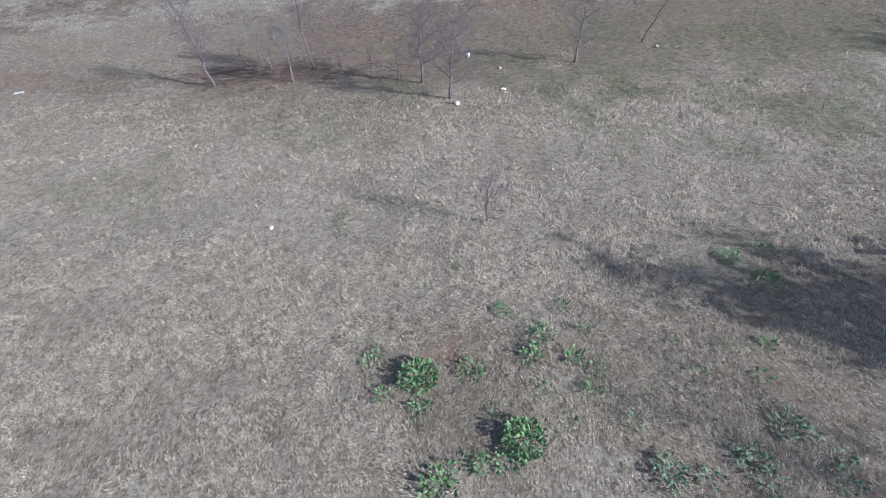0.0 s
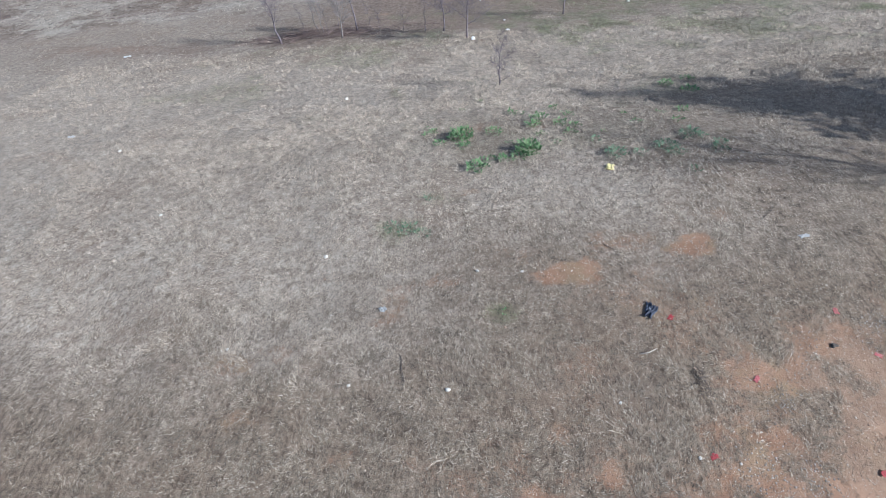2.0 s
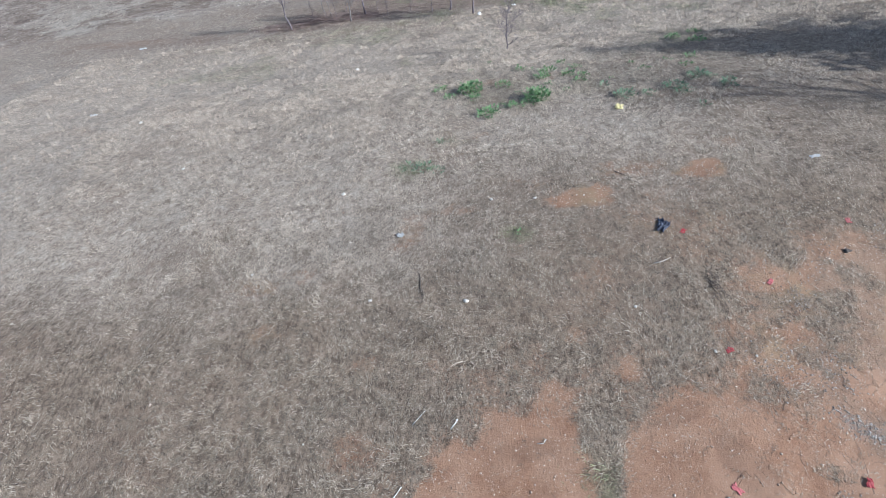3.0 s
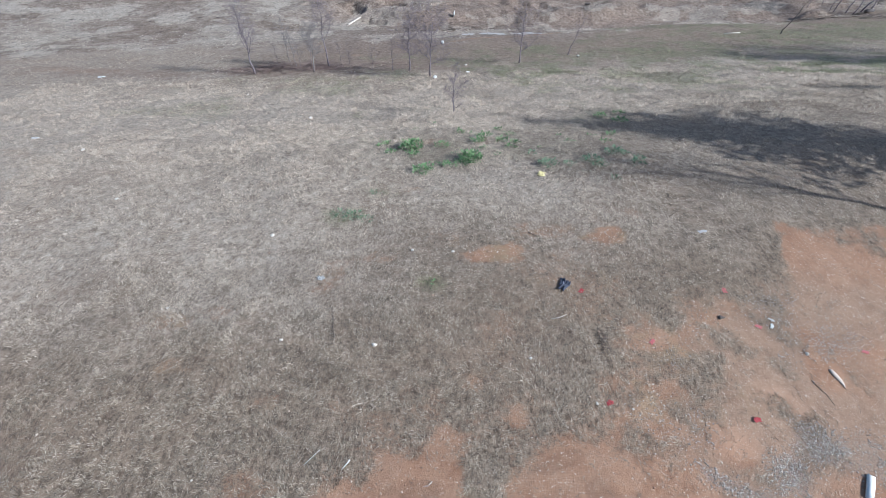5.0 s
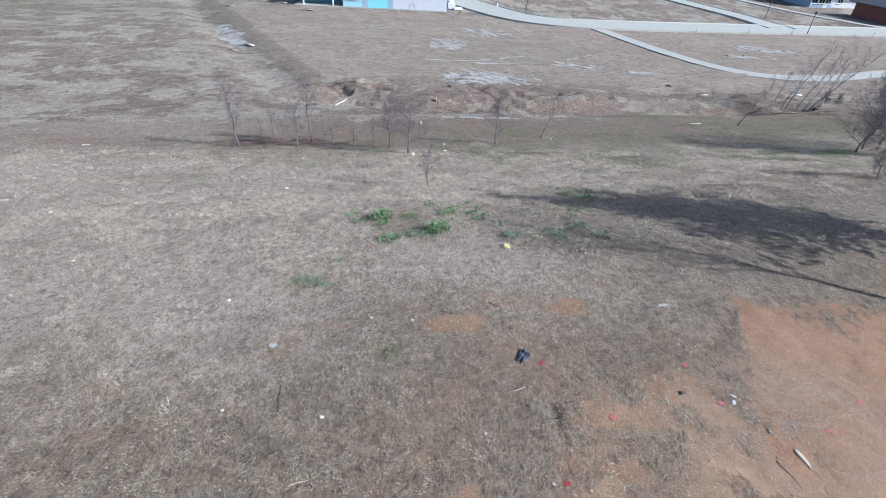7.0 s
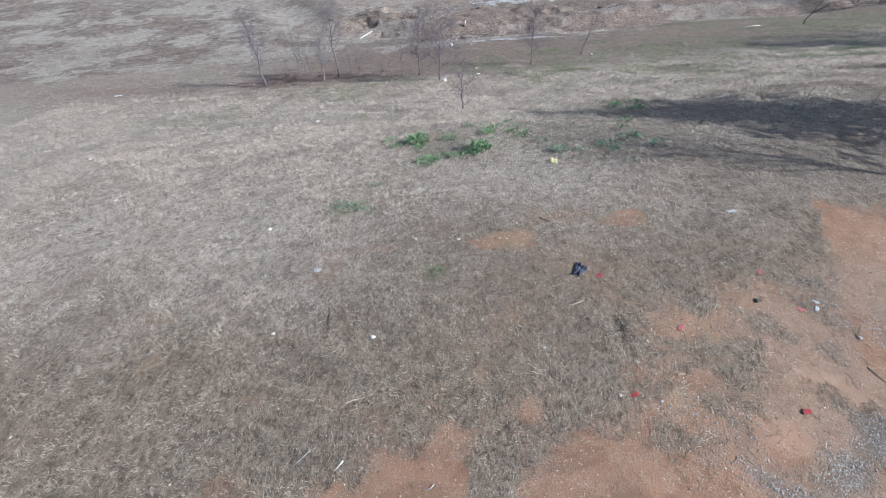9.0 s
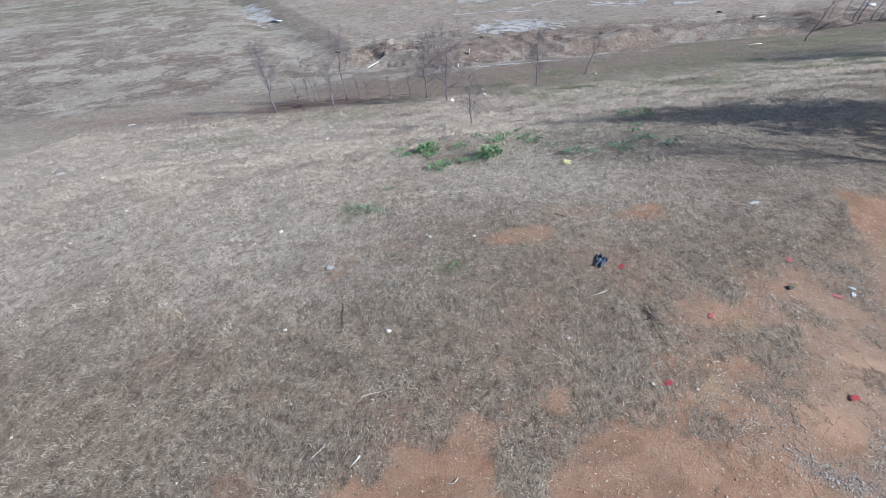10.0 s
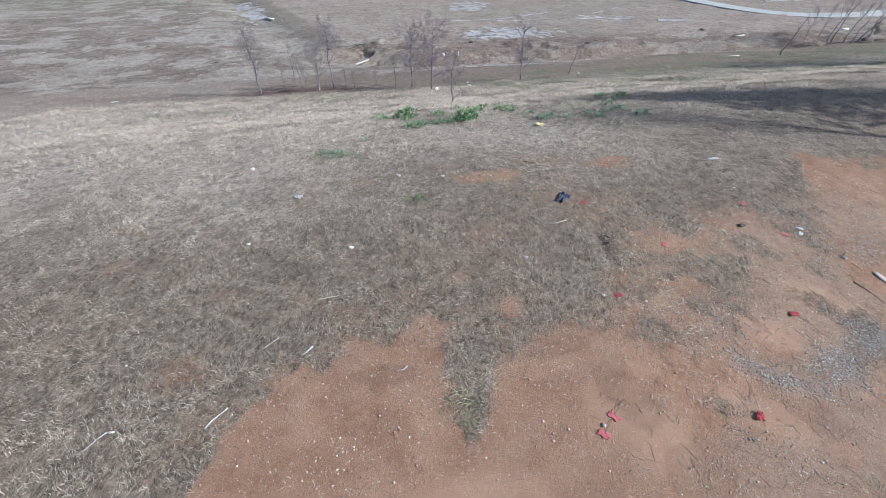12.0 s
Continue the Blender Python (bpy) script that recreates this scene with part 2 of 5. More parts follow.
def bank(x, y):
    """Where long pale straw takes over from short turf, plus painted haze and shade."""
    x, y = np.asarray(x, float), np.asarray(y, float)
    s = y - 0.2 * np.clip(x, -60, 60)
    # Pushed out on the left, where the pale colour also holds lens haze.
    edge = s + 0.6 * np.clip(-x - 2.6, 0, 6) * smooth(1.0, 4.5, y) - 0.2 * np.clip(x - 1, 0, 5)
    wob = 3.5 * (fbm(x, y, 1.6, 101) - 0.5) + 2.0 * (fbm(x, y, 0.4, 102) - 0.5)
    foot = 1 - (0.85 - 0.45 * smooth(-8, -14, x)) * smooth(15.5, 24, s + 0.12 * np.clip(x, -30, 10) + 1.6 * wob)
    # Thinner straw on the right; the drop also paints shade between tufts.
    return smooth(1.8, 6.6, edge + wob) * foot * (1 - 0.55 * thatch(x, y)) * (1 - 0.6 * smooth(1, 9, x + wob) * smooth(15, 9, s))


# ---- materials ----
class Nodes:
    """A small hand for wiring a node material."""

    def __init__(self, name, rough=0.8):
        self.m = bpy.data.materials.new(name)
        self.m.use_nodes = True
        self.t = self.m.node_tree
        self.bsdf = self.t.nodes["Principled BSDF"]
        self.bsdf.inputs["Roughness"].default_value = rough

    def add(self, kind, **sockets):
        n = self.t.nodes.new("ShaderNode" + kind)
        for k, v in sockets.items():
            self.feed(n.inputs[k.replace("_", " ")], v)
        return n

    def feed(self, socket, v):
        if hasattr(v, "is_output"):
            self.t.links.new(v, socket)
        else:
            socket.default_value = v

    def place(self, scale=(1, 1, 1)):
        g = self.t.nodes.new("ShaderNodeNewGeometry")
        m = self.add("Mapping", Vector=g.outputs["Position"])
        m.inputs["Scale"].default_value = scale
        return m.outputs[0]

    def local(self):
        return self.t.nodes.new("ShaderNodeTexCoord").outputs["Object"]

    def noise(self, scale, detail=4.0, vec=None, rough=0.6):
        n = self.add("TexNoise", Scale=scale, Detail=detail, Roughness=rough, Vector=vec if vec else self.place())
        return n.outputs["Fac"]

    def cells(self, scale, vec=None):
        n = self.add("TexVoronoi", Scale=scale, Vector=vec if vec else self.place())
        return n.outputs["Distance"], n.outputs["Color"]

    def ramp(self, fac, *stops):
        n = self.add("ValToRGB", Fac=fac)
        r = n.color_ramp
        while len(r.elements) < len(stops):
            r.elements.new(0.5)
        for e, (p, c) in zip(r.elements, stops):
            e.position = p
            e.color = (*c, 1) if len(c) == 3 else c
        return n.outputs[0]

    def mix(self, fac, a, b, how="MIX"):
        n = self.t.nodes.new("ShaderNodeMix")
        n.data_type, n.blend_type = "RGBA", how
        self.feed(n.inputs[0], fac)
        for s, v in ((n.inputs[6], a), (n.inputs[7], b)):
            self.feed(s, (*v, 1) if isinstance(v, tuple) and len(v) == 3 else v)
        return n.outputs[2]

    def math(self, op, a, b=0.0):
        n = self.t.nodes.new("ShaderNodeMath")
        n.operation = op
        self.feed(n.inputs[0], a), self.feed(n.inputs[1], b)
        return n.outputs[0]

    def attr(self, name):
        n = self.t.nodes.new("ShaderNodeAttribute")
        n.attribute_name = name
        return n.outputs["Fac"]

    def edge(self, mask, wob, amount=0.5, lo=0.35, hi=0.65):
        """A mask with its rim broken up by a noise."""
        v = self.math("ADD", mask, self.math("MULTIPLY", self.math("SUBTRACT", wob, 0.5), amount))
        n = self.t.nodes.new("ShaderNodeMapRange")
        n.interpolation_type = "SMOOTHSTEP"
        self.feed(n.inputs[0], v)
        n.inputs[1].default_value, n.inputs[2].default_value = lo, hi
        return n.outputs[0]

    def bump(self, h, strength=0.4, dist=0.02):
        n = self.add("Bump", Strength=strength, Distance=dist, Height=h)
        self.t.links.new(n.outputs[0], self.bsdf.inputs["Normal"])

    def color(self, c):
        self.feed(self.bsdf.inputs["Base Color"], (*c, 1) if isinstance(c, tuple) and len(c) == 3 else c)
        return self


def plain(name, c, rough=0.6, metal=0.0, vary=0.18, size=30.0, bump=0.15):
    """Paint, plastic, metal or stone: one colour with fine and coarse variation."""
    n = Nodes(name, rough)
    fine, coarse = n.noise(size, 5, n.local()), n.noise(size * 0.17, 3, n.local())
    dark = tuple(v * (1 - vary) for v in c)
    light = tuple(min(1, v * (1 + vary)) for v in c)
    n.color(n.mix(n.math("MULTIPLY", n.math("ADD", fine, coarse), 0.5), dark, light))
    n.bsdf.inputs["Metallic"].default_value = metal
    n.bump(fine, bump, 0.01)
    return n.m


def ground_material():
    n = Nodes("dry_ground", 0.95)
    n.bsdf.inputs["Specular IOR Level"].default_value = 0.15
    fine, mid, big = n.noise(55, 6), n.noise(7, 5), n.noise(0.45, 4)
    strawy = n.math("ADD", n.math("MULTIPLY", n.noise(24, 5, n.place((1, 0.4, 1)), 0.8), 0.6), n.math("MULTIPLY", n.noise(5.5, 4), 0.4))
    # Low turf stops near black put the shade between blades in the colour.
    grass = n.mix(n.attr("bank"), n.ramp(strawy, (0.34, (0.04, 0.03, 0.022)), (0.5, (0.212, 0.160, 0.115)), (0.68, (0.40, 0.315, 0.237))), n.ramp(strawy, (0.34, (0.15, 0.121, 0.094)), (0.5, (0.40, 0.332, 0.263)), (0.68, (0.60, 0.525, 0.435))))
    # A noise mottle darkens the grass further, as painted shade in its gaps.
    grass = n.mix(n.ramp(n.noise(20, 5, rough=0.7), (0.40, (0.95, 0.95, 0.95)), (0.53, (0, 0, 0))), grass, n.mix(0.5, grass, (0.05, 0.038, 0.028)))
    grass = n.mix(n.math("MULTIPLY", mid, 0.15), grass, (0.24, 0.185, 0.14), "MIX")
    grass = n.mix(n.math("MULTIPLY", n.edge(big, mid, 0.6, 0.45, 0.85), 0.6), grass, (0.225, 0.158, 0.112), "MIX")
    greens = n.ramp(strawy, (0.34, (0.05, 0.062, 0.03)), (0.66, (0.22, 0.235, 0.125)))
    col = n.mix(n.math("MULTIPLY", n.edge(n.attr("green"), n.noise(3.5, 6), 1.3, 0.15, 1.1), 0.7), grass, greens)
    # mown and driven field with streaks
    streak = n.math("ADD", n.math("MULTIPLY", n.noise(1.3, 7, rough=0.85), 0.5), n.math("MULTIPLY", n.noise(6.0, 6, rough=0.85), 0.5))
    soil = n.ramp(streak, (0.36, (0.065, 0.049, 0.039)), (0.48, (0.20, 0.158, 0.126)), (0.62, (0.42, 0.352, 0.285)))
    tuft = n.edge(n.attr("tussock"), n.noise(2.6, 6, rough=0.75), 1.0, 0.25, 0.75)
    soil = n.mix(n.math("MULTIPLY", tuft, 0.85), soil, n.ramp(streak, (0.36, (0.21, 0.175, 0.14)), (0.62, (0.49, 0.43, 0.355))))
    patch = n.noise(0.11, 5, n.place((0.6, 1.2, 1)), 0.6)
    soil = n.mix(n.ramp(patch, (0.5, (0, 0, 0)), (0.66, (0.4, 0.4, 0.4))), soil, n.ramp(streak, (0.36, (0.22, 0.18, 0.145)), (0.62, (0.50, 0.44, 0.37))))
    soil = n.mix(n.ramp(n.noise(0.22, 6, n.place((0.8, 1.0, 1)), 0.7), (0.38, (0.6, 0.6, 0.6)), (0.50, (0, 0, 0))), soil, n.ramp(streak, (0.36, (0.06, 0.043, 0.034)), (0.62, (0.23, 0.165, 0.125))))
    soil = n.mix(n.math("MULTIPLY", n.edge(n.attr("tan"), n.noise(0.5, 6), 1.2, 0.2, 1.0), 0.72), soil, n.ramp(streak, (0.34, (0.175, 0.13, 0.102)), (0.66, (0.47, 0.385, 0.315))))
    soil = n.mix(n.math("MULTIPLY", n.edge(n.attr("mud"), n.noise(0.9, 6, rough=0.7), 1.5, 0.25, 0.95), 0.65), soil, n.ramp(streak, (0.36, (0.085, 0.066, 0.052)), (0.62, (0.25, 0.20, 0.158))))
    # Small near-black flecks broken over the field soil colour.
    dark_flecks = n.ramp(n.noise(2.6, 5, n.place((0.8, 1.2, 1)), 0.75), (0.36, (0.8, 0.8, 0.8)), (0.42, (0, 0, 0)))
    soil = n.mix(dark_flecks, soil, (0.055, 0.042, 0.034))
    soil = n.mix(n.math("MULTIPLY", n.attr("green"), 0.6), soil, greens)
    col = n.mix(n.edge(n.attr("field"), n.math("ADD", n.math("MULTIPLY", n.noise(0.8, 7, rough=0.75), 0.7), n.math("MULTIPLY", n.noise(7, 4), 0.3)), 2.4, 0.1, 0.9), col, soil)
    col = n.mix(n.math("MULTIPLY", n.math("MULTIPLY", n.edge(n.attr("litter"), n.noise(1.6, 7, rough=0.75), 2.4, 0.1, 1.0), n.math("SUBTRACT", 1.0, n.math("MULTIPLY", tuft, 0.4))), 0.8), col, n.ramp(n.noise(6, 6, rough=0.75), (0.36, (0.08, 0.056, 0.044)), (0.62, (0.305, 0.228, 0.178))))
    # soil with washed sand and grit
    dirt = n.ramp(n.noise(2.6, 6), (0.3, (0.232, 0.125, 0.074)), (0.52, (0.305, 0.179, 0.112)), (0.75, (0.352, 0.226, 0.149)))
    dirt = n.mix(n.ramp(n.attr("sand"), (0.1, (0, 0, 0)), (0.9, (0.7, 0.7, 0.7))), dirt, n.ramp(mid, (0.3, (0.215, 0.148, 0.102)), (0.7, (0.31, 0.228, 0.163))))
    dirt = n.mix(n.ramp(n.noise(22, 6, rough=0.75), (0.42, (0.32, 0.32, 0.32)), (0.58, (0, 0, 0))), dirt, (0.17, 0.095, 0.062))
    dirt = n.mix(n.math("MULTIPLY", n.attr("ochre"), n.ramp(n.noise(1.9, 4), (0.36, (0.8, 0.8, 0.8)), (0.5, (0.02, 0.02, 0.02)))), dirt, n.ramp(mid, (0.3, (0.20, 0.145, 0.085)), (0.7, (0.33, 0.245, 0.15))))
    dirt = n.mix(n.ramp(n.noise(75, 5, rough=0.8), (0.5, (0, 0, 0)), (0.66, (0.4, 0.4, 0.4))), dirt, (0.43, 0.30, 0.22))
    dirt = n.mix(n.math("MULTIPLY", n.attr("silt"), 0.55), dirt, n.ramp(n.noise(1.4, 4, n.place((0.5, 1.6, 1))), (0.3, (0.275, 0.163, 0.105)), (0.7, (0.35, 0.23, 0.156))))
    grit_d, grit_c = n.cells(70)
    dirt = n.mix(n.math("MULTIPLY", n.math("LESS_THAN", grit_d, 0.22), n.math("GREATER_THAN", n.noise(9, 3), 0.55)), dirt, (0.5, 0.42, 0.34))
    dirt = n.mix(n.math("MULTIPLY", n.edge(n.attr("damp"), n.noise(18, 5), 0.8, 0.2, 0.8), 0.33), dirt, (0.15, 0.09, 0.06))
    ragged = n.math("ADD", n.math("MULTIPLY", n.noise(9, 6, rough=0.7), 0.55), n.math("MULTIPLY", n.noise(45, 4), 0.45))
    soil_mask = n.edge(n.attr("dirt"), ragged, 1.5, 0.30, 0.72)
    col = n.mix(soil_mask, col, dirt)
    st_d, st_c = n.cells(38)
    stones = n.mix(n.ramp(st_d, (0.2, (0, 0, 0)), (0.75, (1, 1, 1))), n.mix(0.93, st_c, (0.30, 0.262, 0.222)), (0.16, 0.12, 0.095))
    col = n.mix(n.math("MULTIPLY", n.edge(n.attr("gravel"), ragged, 1.6, 0.4, 1.0), 0.6), col, stones)
    n.color(col)
    clods = n.math("MULTIPLY", n.attr("field"), n.math("MULTIPLY", streak, 6.0))
    relief = n.math("MULTIPLY", n.math("ADD", n.math("MULTIPLY", strawy, 0.7), fine), n.math("SUBTRACT", 1.0, n.math("MULTIPLY", soil_mask, 0.8)))
    grains = n.math("MULTIPLY", n.math("MULTIPLY", n.noise(42, 6, rough=0.8), 0.55), n.math("MULTIPLY", soil_mask, n.math("SUBTRACT", 1.0, n.math("MULTIPLY", n.attr("silt"), 0.85))))
    n.bump(n.math("ADD", n.math("ADD", relief, grains), clods), 0.9, 0.03)
    return n.m


def grass_material(name, dark, mid, light, green_hi):
    n = Nodes(name, 0.7)
    g = n.t.nodes.new("ShaderNodeNewGeometry").outputs["Random Per Island"]
    c = n.mix(n.attr("bank"), n.ramp(g, (0.0, tuple(k * 0.6 for k in dark)), (0.35, tuple(k * 0.87 for k in mid)), (0.6, (0.31, 0.252, 0.178)), (0.8, mid), (1.0, light)), n.ramp(g, (0.0, (0.25, 0.20, 0.148)), (0.3, (0.53, 0.445, 0.35)), (0.55, (0.48, 0.38, 0.285)), (0.7, (0.55, 0.46, 0.365)), (1.0, (0.62, 0.535, 0.435))))
    c = n.mix(n.math("MULTIPLY", n.edge(n.attr("green"), g, 0.6, 0.3, 0.8), 0.85), c, n.ramp(g, (0.0, (0.05, 0.075, 0.025)), (1.0, green_hi)))
    c = n.mix(n.math("MULTIPLY", n.noise(0.8, 4), 0.45), c, n.mix(0.5, c, (0.2, 0.14, 0.1)))
    # Dark mottle puts the shade of gaps between blades into their colour.
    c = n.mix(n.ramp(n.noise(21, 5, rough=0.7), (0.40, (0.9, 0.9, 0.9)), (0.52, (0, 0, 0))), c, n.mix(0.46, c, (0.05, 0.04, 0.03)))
    c = n.mix(n.ramp(n.noise(17, 4, rough=0.65), (0.52, (0, 0, 0)), (0.64, (0.5, 0.5, 0.5))), c, n.mix(1.0, c, (1.28, 1.28, 1.28), "MULTIPLY"))
    # The lowest tones darken tufts further, as painted shade deep in the turf.
    c = n.mix(1.0, c, n.ramp(n.attr("tone"), (0.0, (0.38, 0.36, 0.35)), (0.5, (0.97, 0.97, 0.97)), (1.0, (1.4, 1.4, 1.4))), "MULTIPLY")
    n.color(c)
    n.bsdf.inputs["Specular IOR Level"].default_value = 0.25
    return n.m


def bark_material(name, dark, light):
    n = Nodes(name, 0.9)
    v = n.noise(30, 6, n.place((1, 1, 0.25)))
    n.color(n.ramp(v, (0.3, dark), (0.7, light)))
    n.bump(v, 0.6, 0.01)
    return n.m


def leaf_material(name, a, b):
    n = Nodes(name, 0.7)
    r = n.t.nodes.new("ShaderNodeObjectInfo").outputs["Random"]
    v = n.math("ADD", n.math("MULTIPLY", r, 0.7), n.math("MULTIPLY", n.noise(60, 3), 0.3))
    n.color(n.ramp(v, (0.1, a), (0.9, b)))
    n.bsdf.inputs["Subsurface Weight"].default_value = 0.0
    return n.m


def concrete_material(name, c):
    n = Nodes(name, 0.85)
    v, w = n.noise(1.3, 6), n.noise(22, 5)
    n.color(n.mix(n.ramp(v, (0.35, (0, 0, 0)), (0.7, (1, 1, 1))), tuple(k * 0.86 for k in c), n.mix(w, c, tuple(k * 0.93 for k in c))))
    n.bump(w, 0.2, 0.01)
    return n.m


def water_material():
    n = Nodes("muddy_water", 0.55)
    n.color(n.ramp(n.noise(0.9, 4), (0.35, (0.30, 0.265, 0.235)), (0.7, (0.52, 0.48, 0.445))))
    n.bump(n.noise(6, 3), 0.04, 0.01)
    return n.m


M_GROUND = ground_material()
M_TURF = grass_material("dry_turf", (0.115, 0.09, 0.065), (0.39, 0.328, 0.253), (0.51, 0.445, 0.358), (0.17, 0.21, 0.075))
def stubble_material():
    n = Nodes("field_stubble", 0.85)
    g = n.t.nodes.new("ShaderNodeNewGeometry").outputs["Random Per Island"]
    c = n.mix(n.noise(0.7, 4), n.ramp(g, (0.0, (0.09, 0.066, 0.05)), (0.6, (0.23, 0.178, 0.134)), (1.0, (0.35, 0.285, 0.22))), (0.21, 0.155, 0.118))
    c = n.mix(n.math("MULTIPLY", n.attr("bank"), 0.8), c, n.ramp(g, (0.0, (0.22, 0.175, 0.13)), (0.5, (0.45, 0.375, 0.29)), (1.0, (0.62, 0.54, 0.44))))
    c = n.mix(n.math("MULTIPLY", n.edge(n.attr("green"), g, 0.8, 0.25, 0.9), 0.8), c, n.ramp(g, (0.0, (0.065, 0.08, 0.035)), (1.0, (0.21, 0.23, 0.11))))
    c = n.mix(n.math("MULTIPLY", n.attr("tussock"), 0.75), c, n.ramp(g, (0.0, (0.20, 0.165, 0.13)), (0.5, (0.39, 0.335, 0.275)), (1.0, (0.55, 0.485, 0.405))))
    c = n.mix(1.0, c, n.ramp(n.attr("tone"), (0.0, (0.5, 0.48, 0.47)), (1.0, (1.4, 1.4, 1.4))), "MULTIPLY")
    n.color(c)
    return n.m


M_STUBBLE = stubble_material()
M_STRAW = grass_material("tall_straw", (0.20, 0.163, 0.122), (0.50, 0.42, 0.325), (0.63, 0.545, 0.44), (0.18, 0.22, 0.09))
M_BARK = bark_material("grey_bark", (0.10, 0.082, 0.088), (0.25, 0.205, 0.218))
M_PALEBARK = bark_material("pale_bark", (0.16, 0.14, 0.13), (0.34, 0.30, 0.28))
M_DARKBARK = bark_material("dark_bark", (0.045, 0.038, 0.035), (0.12, 0.10, 0.092))
M_LEAF = leaf_material("weed_leaf", (0.055, 0.12, 0.042), (0.21, 0.32, 0.135))
M_DUSTY = leaf_material("dusty_leaf", (0.065, 0.12, 0.06), (0.21, 0.30, 0.18))
M_CEDAR = leaf_material("cedar_leaf", (0.03, 0.05, 0.02), (0.06, 0.09, 0.035))
M_CONCRETE = concrete_material("pale_concrete", (0.47, 0.455, 0.405))
M_PATH = concrete_material("dusty_concrete", (0.45, 0.43, 0.385))
M_WATER = water_material()
M_WHITE = plain("white_plastic", (0.66, 0.65, 0.62), 0.55)
M_RED = plain("red_plastic", (0.31, 0.032, 0.036), 0.65, vary=0.25)
M_FADED = plain("faded_red_plastic", (0.44, 0.115, 0.115), 0.7, vary=0.25)
M_WIRE = plain("rusty_wire", (0.10, 0.06, 0.045), 0.6, 0.6)
M_NAVY = plain("navy_cloth", (0.05, 0.055, 0.077), 0.95, vary=0.5)
M_GREYCLOTH = plain("grey_cloth", (0.13, 0.14, 0.18), 0.95, vary=0.3)
M_YELLOW = plain("yellow_foam", (0.78, 0.66, 0.30), 0.6)
M_STONE = plain("pale_stone", (0.52, 0.48, 0.42), 0.95, vary=0.25)
M_DARKSTONE = plain("dark_clod", (0.10, 0.08, 0.066), 0.9, vary=0.4)
M_PAPER = plain("weathered_paper", (0.43, 0.42, 0.41), 0.8)
M_TWIG = plain("dry_twig", (0.13, 0.10, 0.08), 0.9)
M_REDTWIG = plain("red_brown_twig", (0.19, 0.135, 0.118), 0.9, vary=0.35)
M_DECK = plain("grey_lumber", (0.42, 0.38, 0.33), 0.85)
M_CHIP = plain("weathered_wood_chip", (0.40, 0.33, 0.275), 0.95, vary=0.3)
M_CARD = plain("bleached_board", (0.56, 0.50, 0.42), 0.85)


# ---- mesh helpers ----
def tri_mesh(name, verts, tris, material, attrs=None, flat=False):
    verts, tris = np.asarray(verts, np.float32), np.asarray(tris, np.int32)
    me = bpy.data.meshes.new(name)
    me.vertices.add(len(verts))
    me.vertices.foreach_set("co", verts.ravel())
    me.loops.add(tris.size)
    me.loops.foreach_set("vertex_index", tris.ravel())
    me.polygons.add(len(tris))
    me.polygons.foreach_set("loop_start", np.arange(0, tris.size, 3, dtype=np.int32))
    for key, values in (attrs or {}).items():
        me.attributes.new(key, "FLOAT", "POINT").data.foreach_set("value", np.asarray(values, np.float32))
    me.materials.append(material)
    me.update(calc_edges=True)
    me.validate()
    if not flat:
        me.polygons.foreach_set("use_smooth", np.ones(len(tris), bool))
    return me


def bm_mesh(name, bm, material):
    me = bpy.data.meshes.new(name)
    bm.normal_update()
    bm.to_mesh(me)
    bm.free()
    me.materials.append(material)
    return me


def part(name, data, material=None, parent=None, label="", m=None):
    """One mesh object, of a bmesh or a mesh, under a thing or a part."""
    if isinstance(data, bmesh.types.BMesh):
        data = bm_mesh(name, data, material)
    ob = new(name, data)
    if parent:
        ob.parent = parent
    if m is not None:
        ob.matrix_basis = m
    return tagged(ob, label)


def box(bm, x0, x1, y0, y1, z0, z1, bevel=0.0):
    r = bmesh.ops.create_cube(bm, size=1.0)
    bmesh.ops.scale(bm, vec=(x1 - x0, y1 - y0, z1 - z0), verts=r["verts"])
    bmesh.ops.translate(bm, vec=((x0 + x1) / 2, (y0 + y1) / 2, (z0 + z1) / 2), verts=r["verts"])
    if bevel:
        edges = list({e for v in r["verts"] for e in v.link_edges})
        bmesh.ops.bevel(bm, geom=edges, offset=bevel, segments=2, affect="EDGES")
    return bm


def boxed(*a, bevel=0.0):
    return box(bmesh.new(), *a, bevel=bevel)


def thing(name, x, y, label, category, group="", rz=0.0, z=None, sink=0.0):
    ob = new(name)
    ob.matrix_basis = pose(x, y, (ground_at(x, y) if z is None else z) - sink, 0, 0, rz)
    return tagged(ob, label, category, group)


class Tubes:
    """Tapered round rods, gathered into one mesh."""

    def __init__(self):
        self.v, self.t = [], []

    def rod(self, pts, radii, sides=5):
        pts = [Vector(p) for p in pts]
        first = len(self.v)
        for i, p in enumerate(pts):
            d = (pts[min(i + 1, len(pts) - 1)] - pts[max(i - 1, 0)]).normalized()
            u = d.orthogonal().normalized()
            w = d.cross(u)
            for k in range(sides):
                a = 2 * math.pi * k / sides
                self.v.append(tuple(p + (u * math.cos(a) + w * math.sin(a)) * radii[i]))
        for i in range(len(pts) - 1):
            for k in range(sides):
                a, b = first + i * sides + k, first + i * sides + (k + 1) % sides
                self.t += [(a, b, b + sides), (a, b + sides, a + sides)]
        self.t += [(first, first + k + 1, first + k) for k in range(1, sides - 1)]
        top = first + (len(pts) - 1) * sides
        self.t += [(top, top + k, top + k + 1) for k in range(1, sides - 1)]
        return self

    def mesh(self, name, material):
        return tri_mesh(name, self.v, self.t, material)


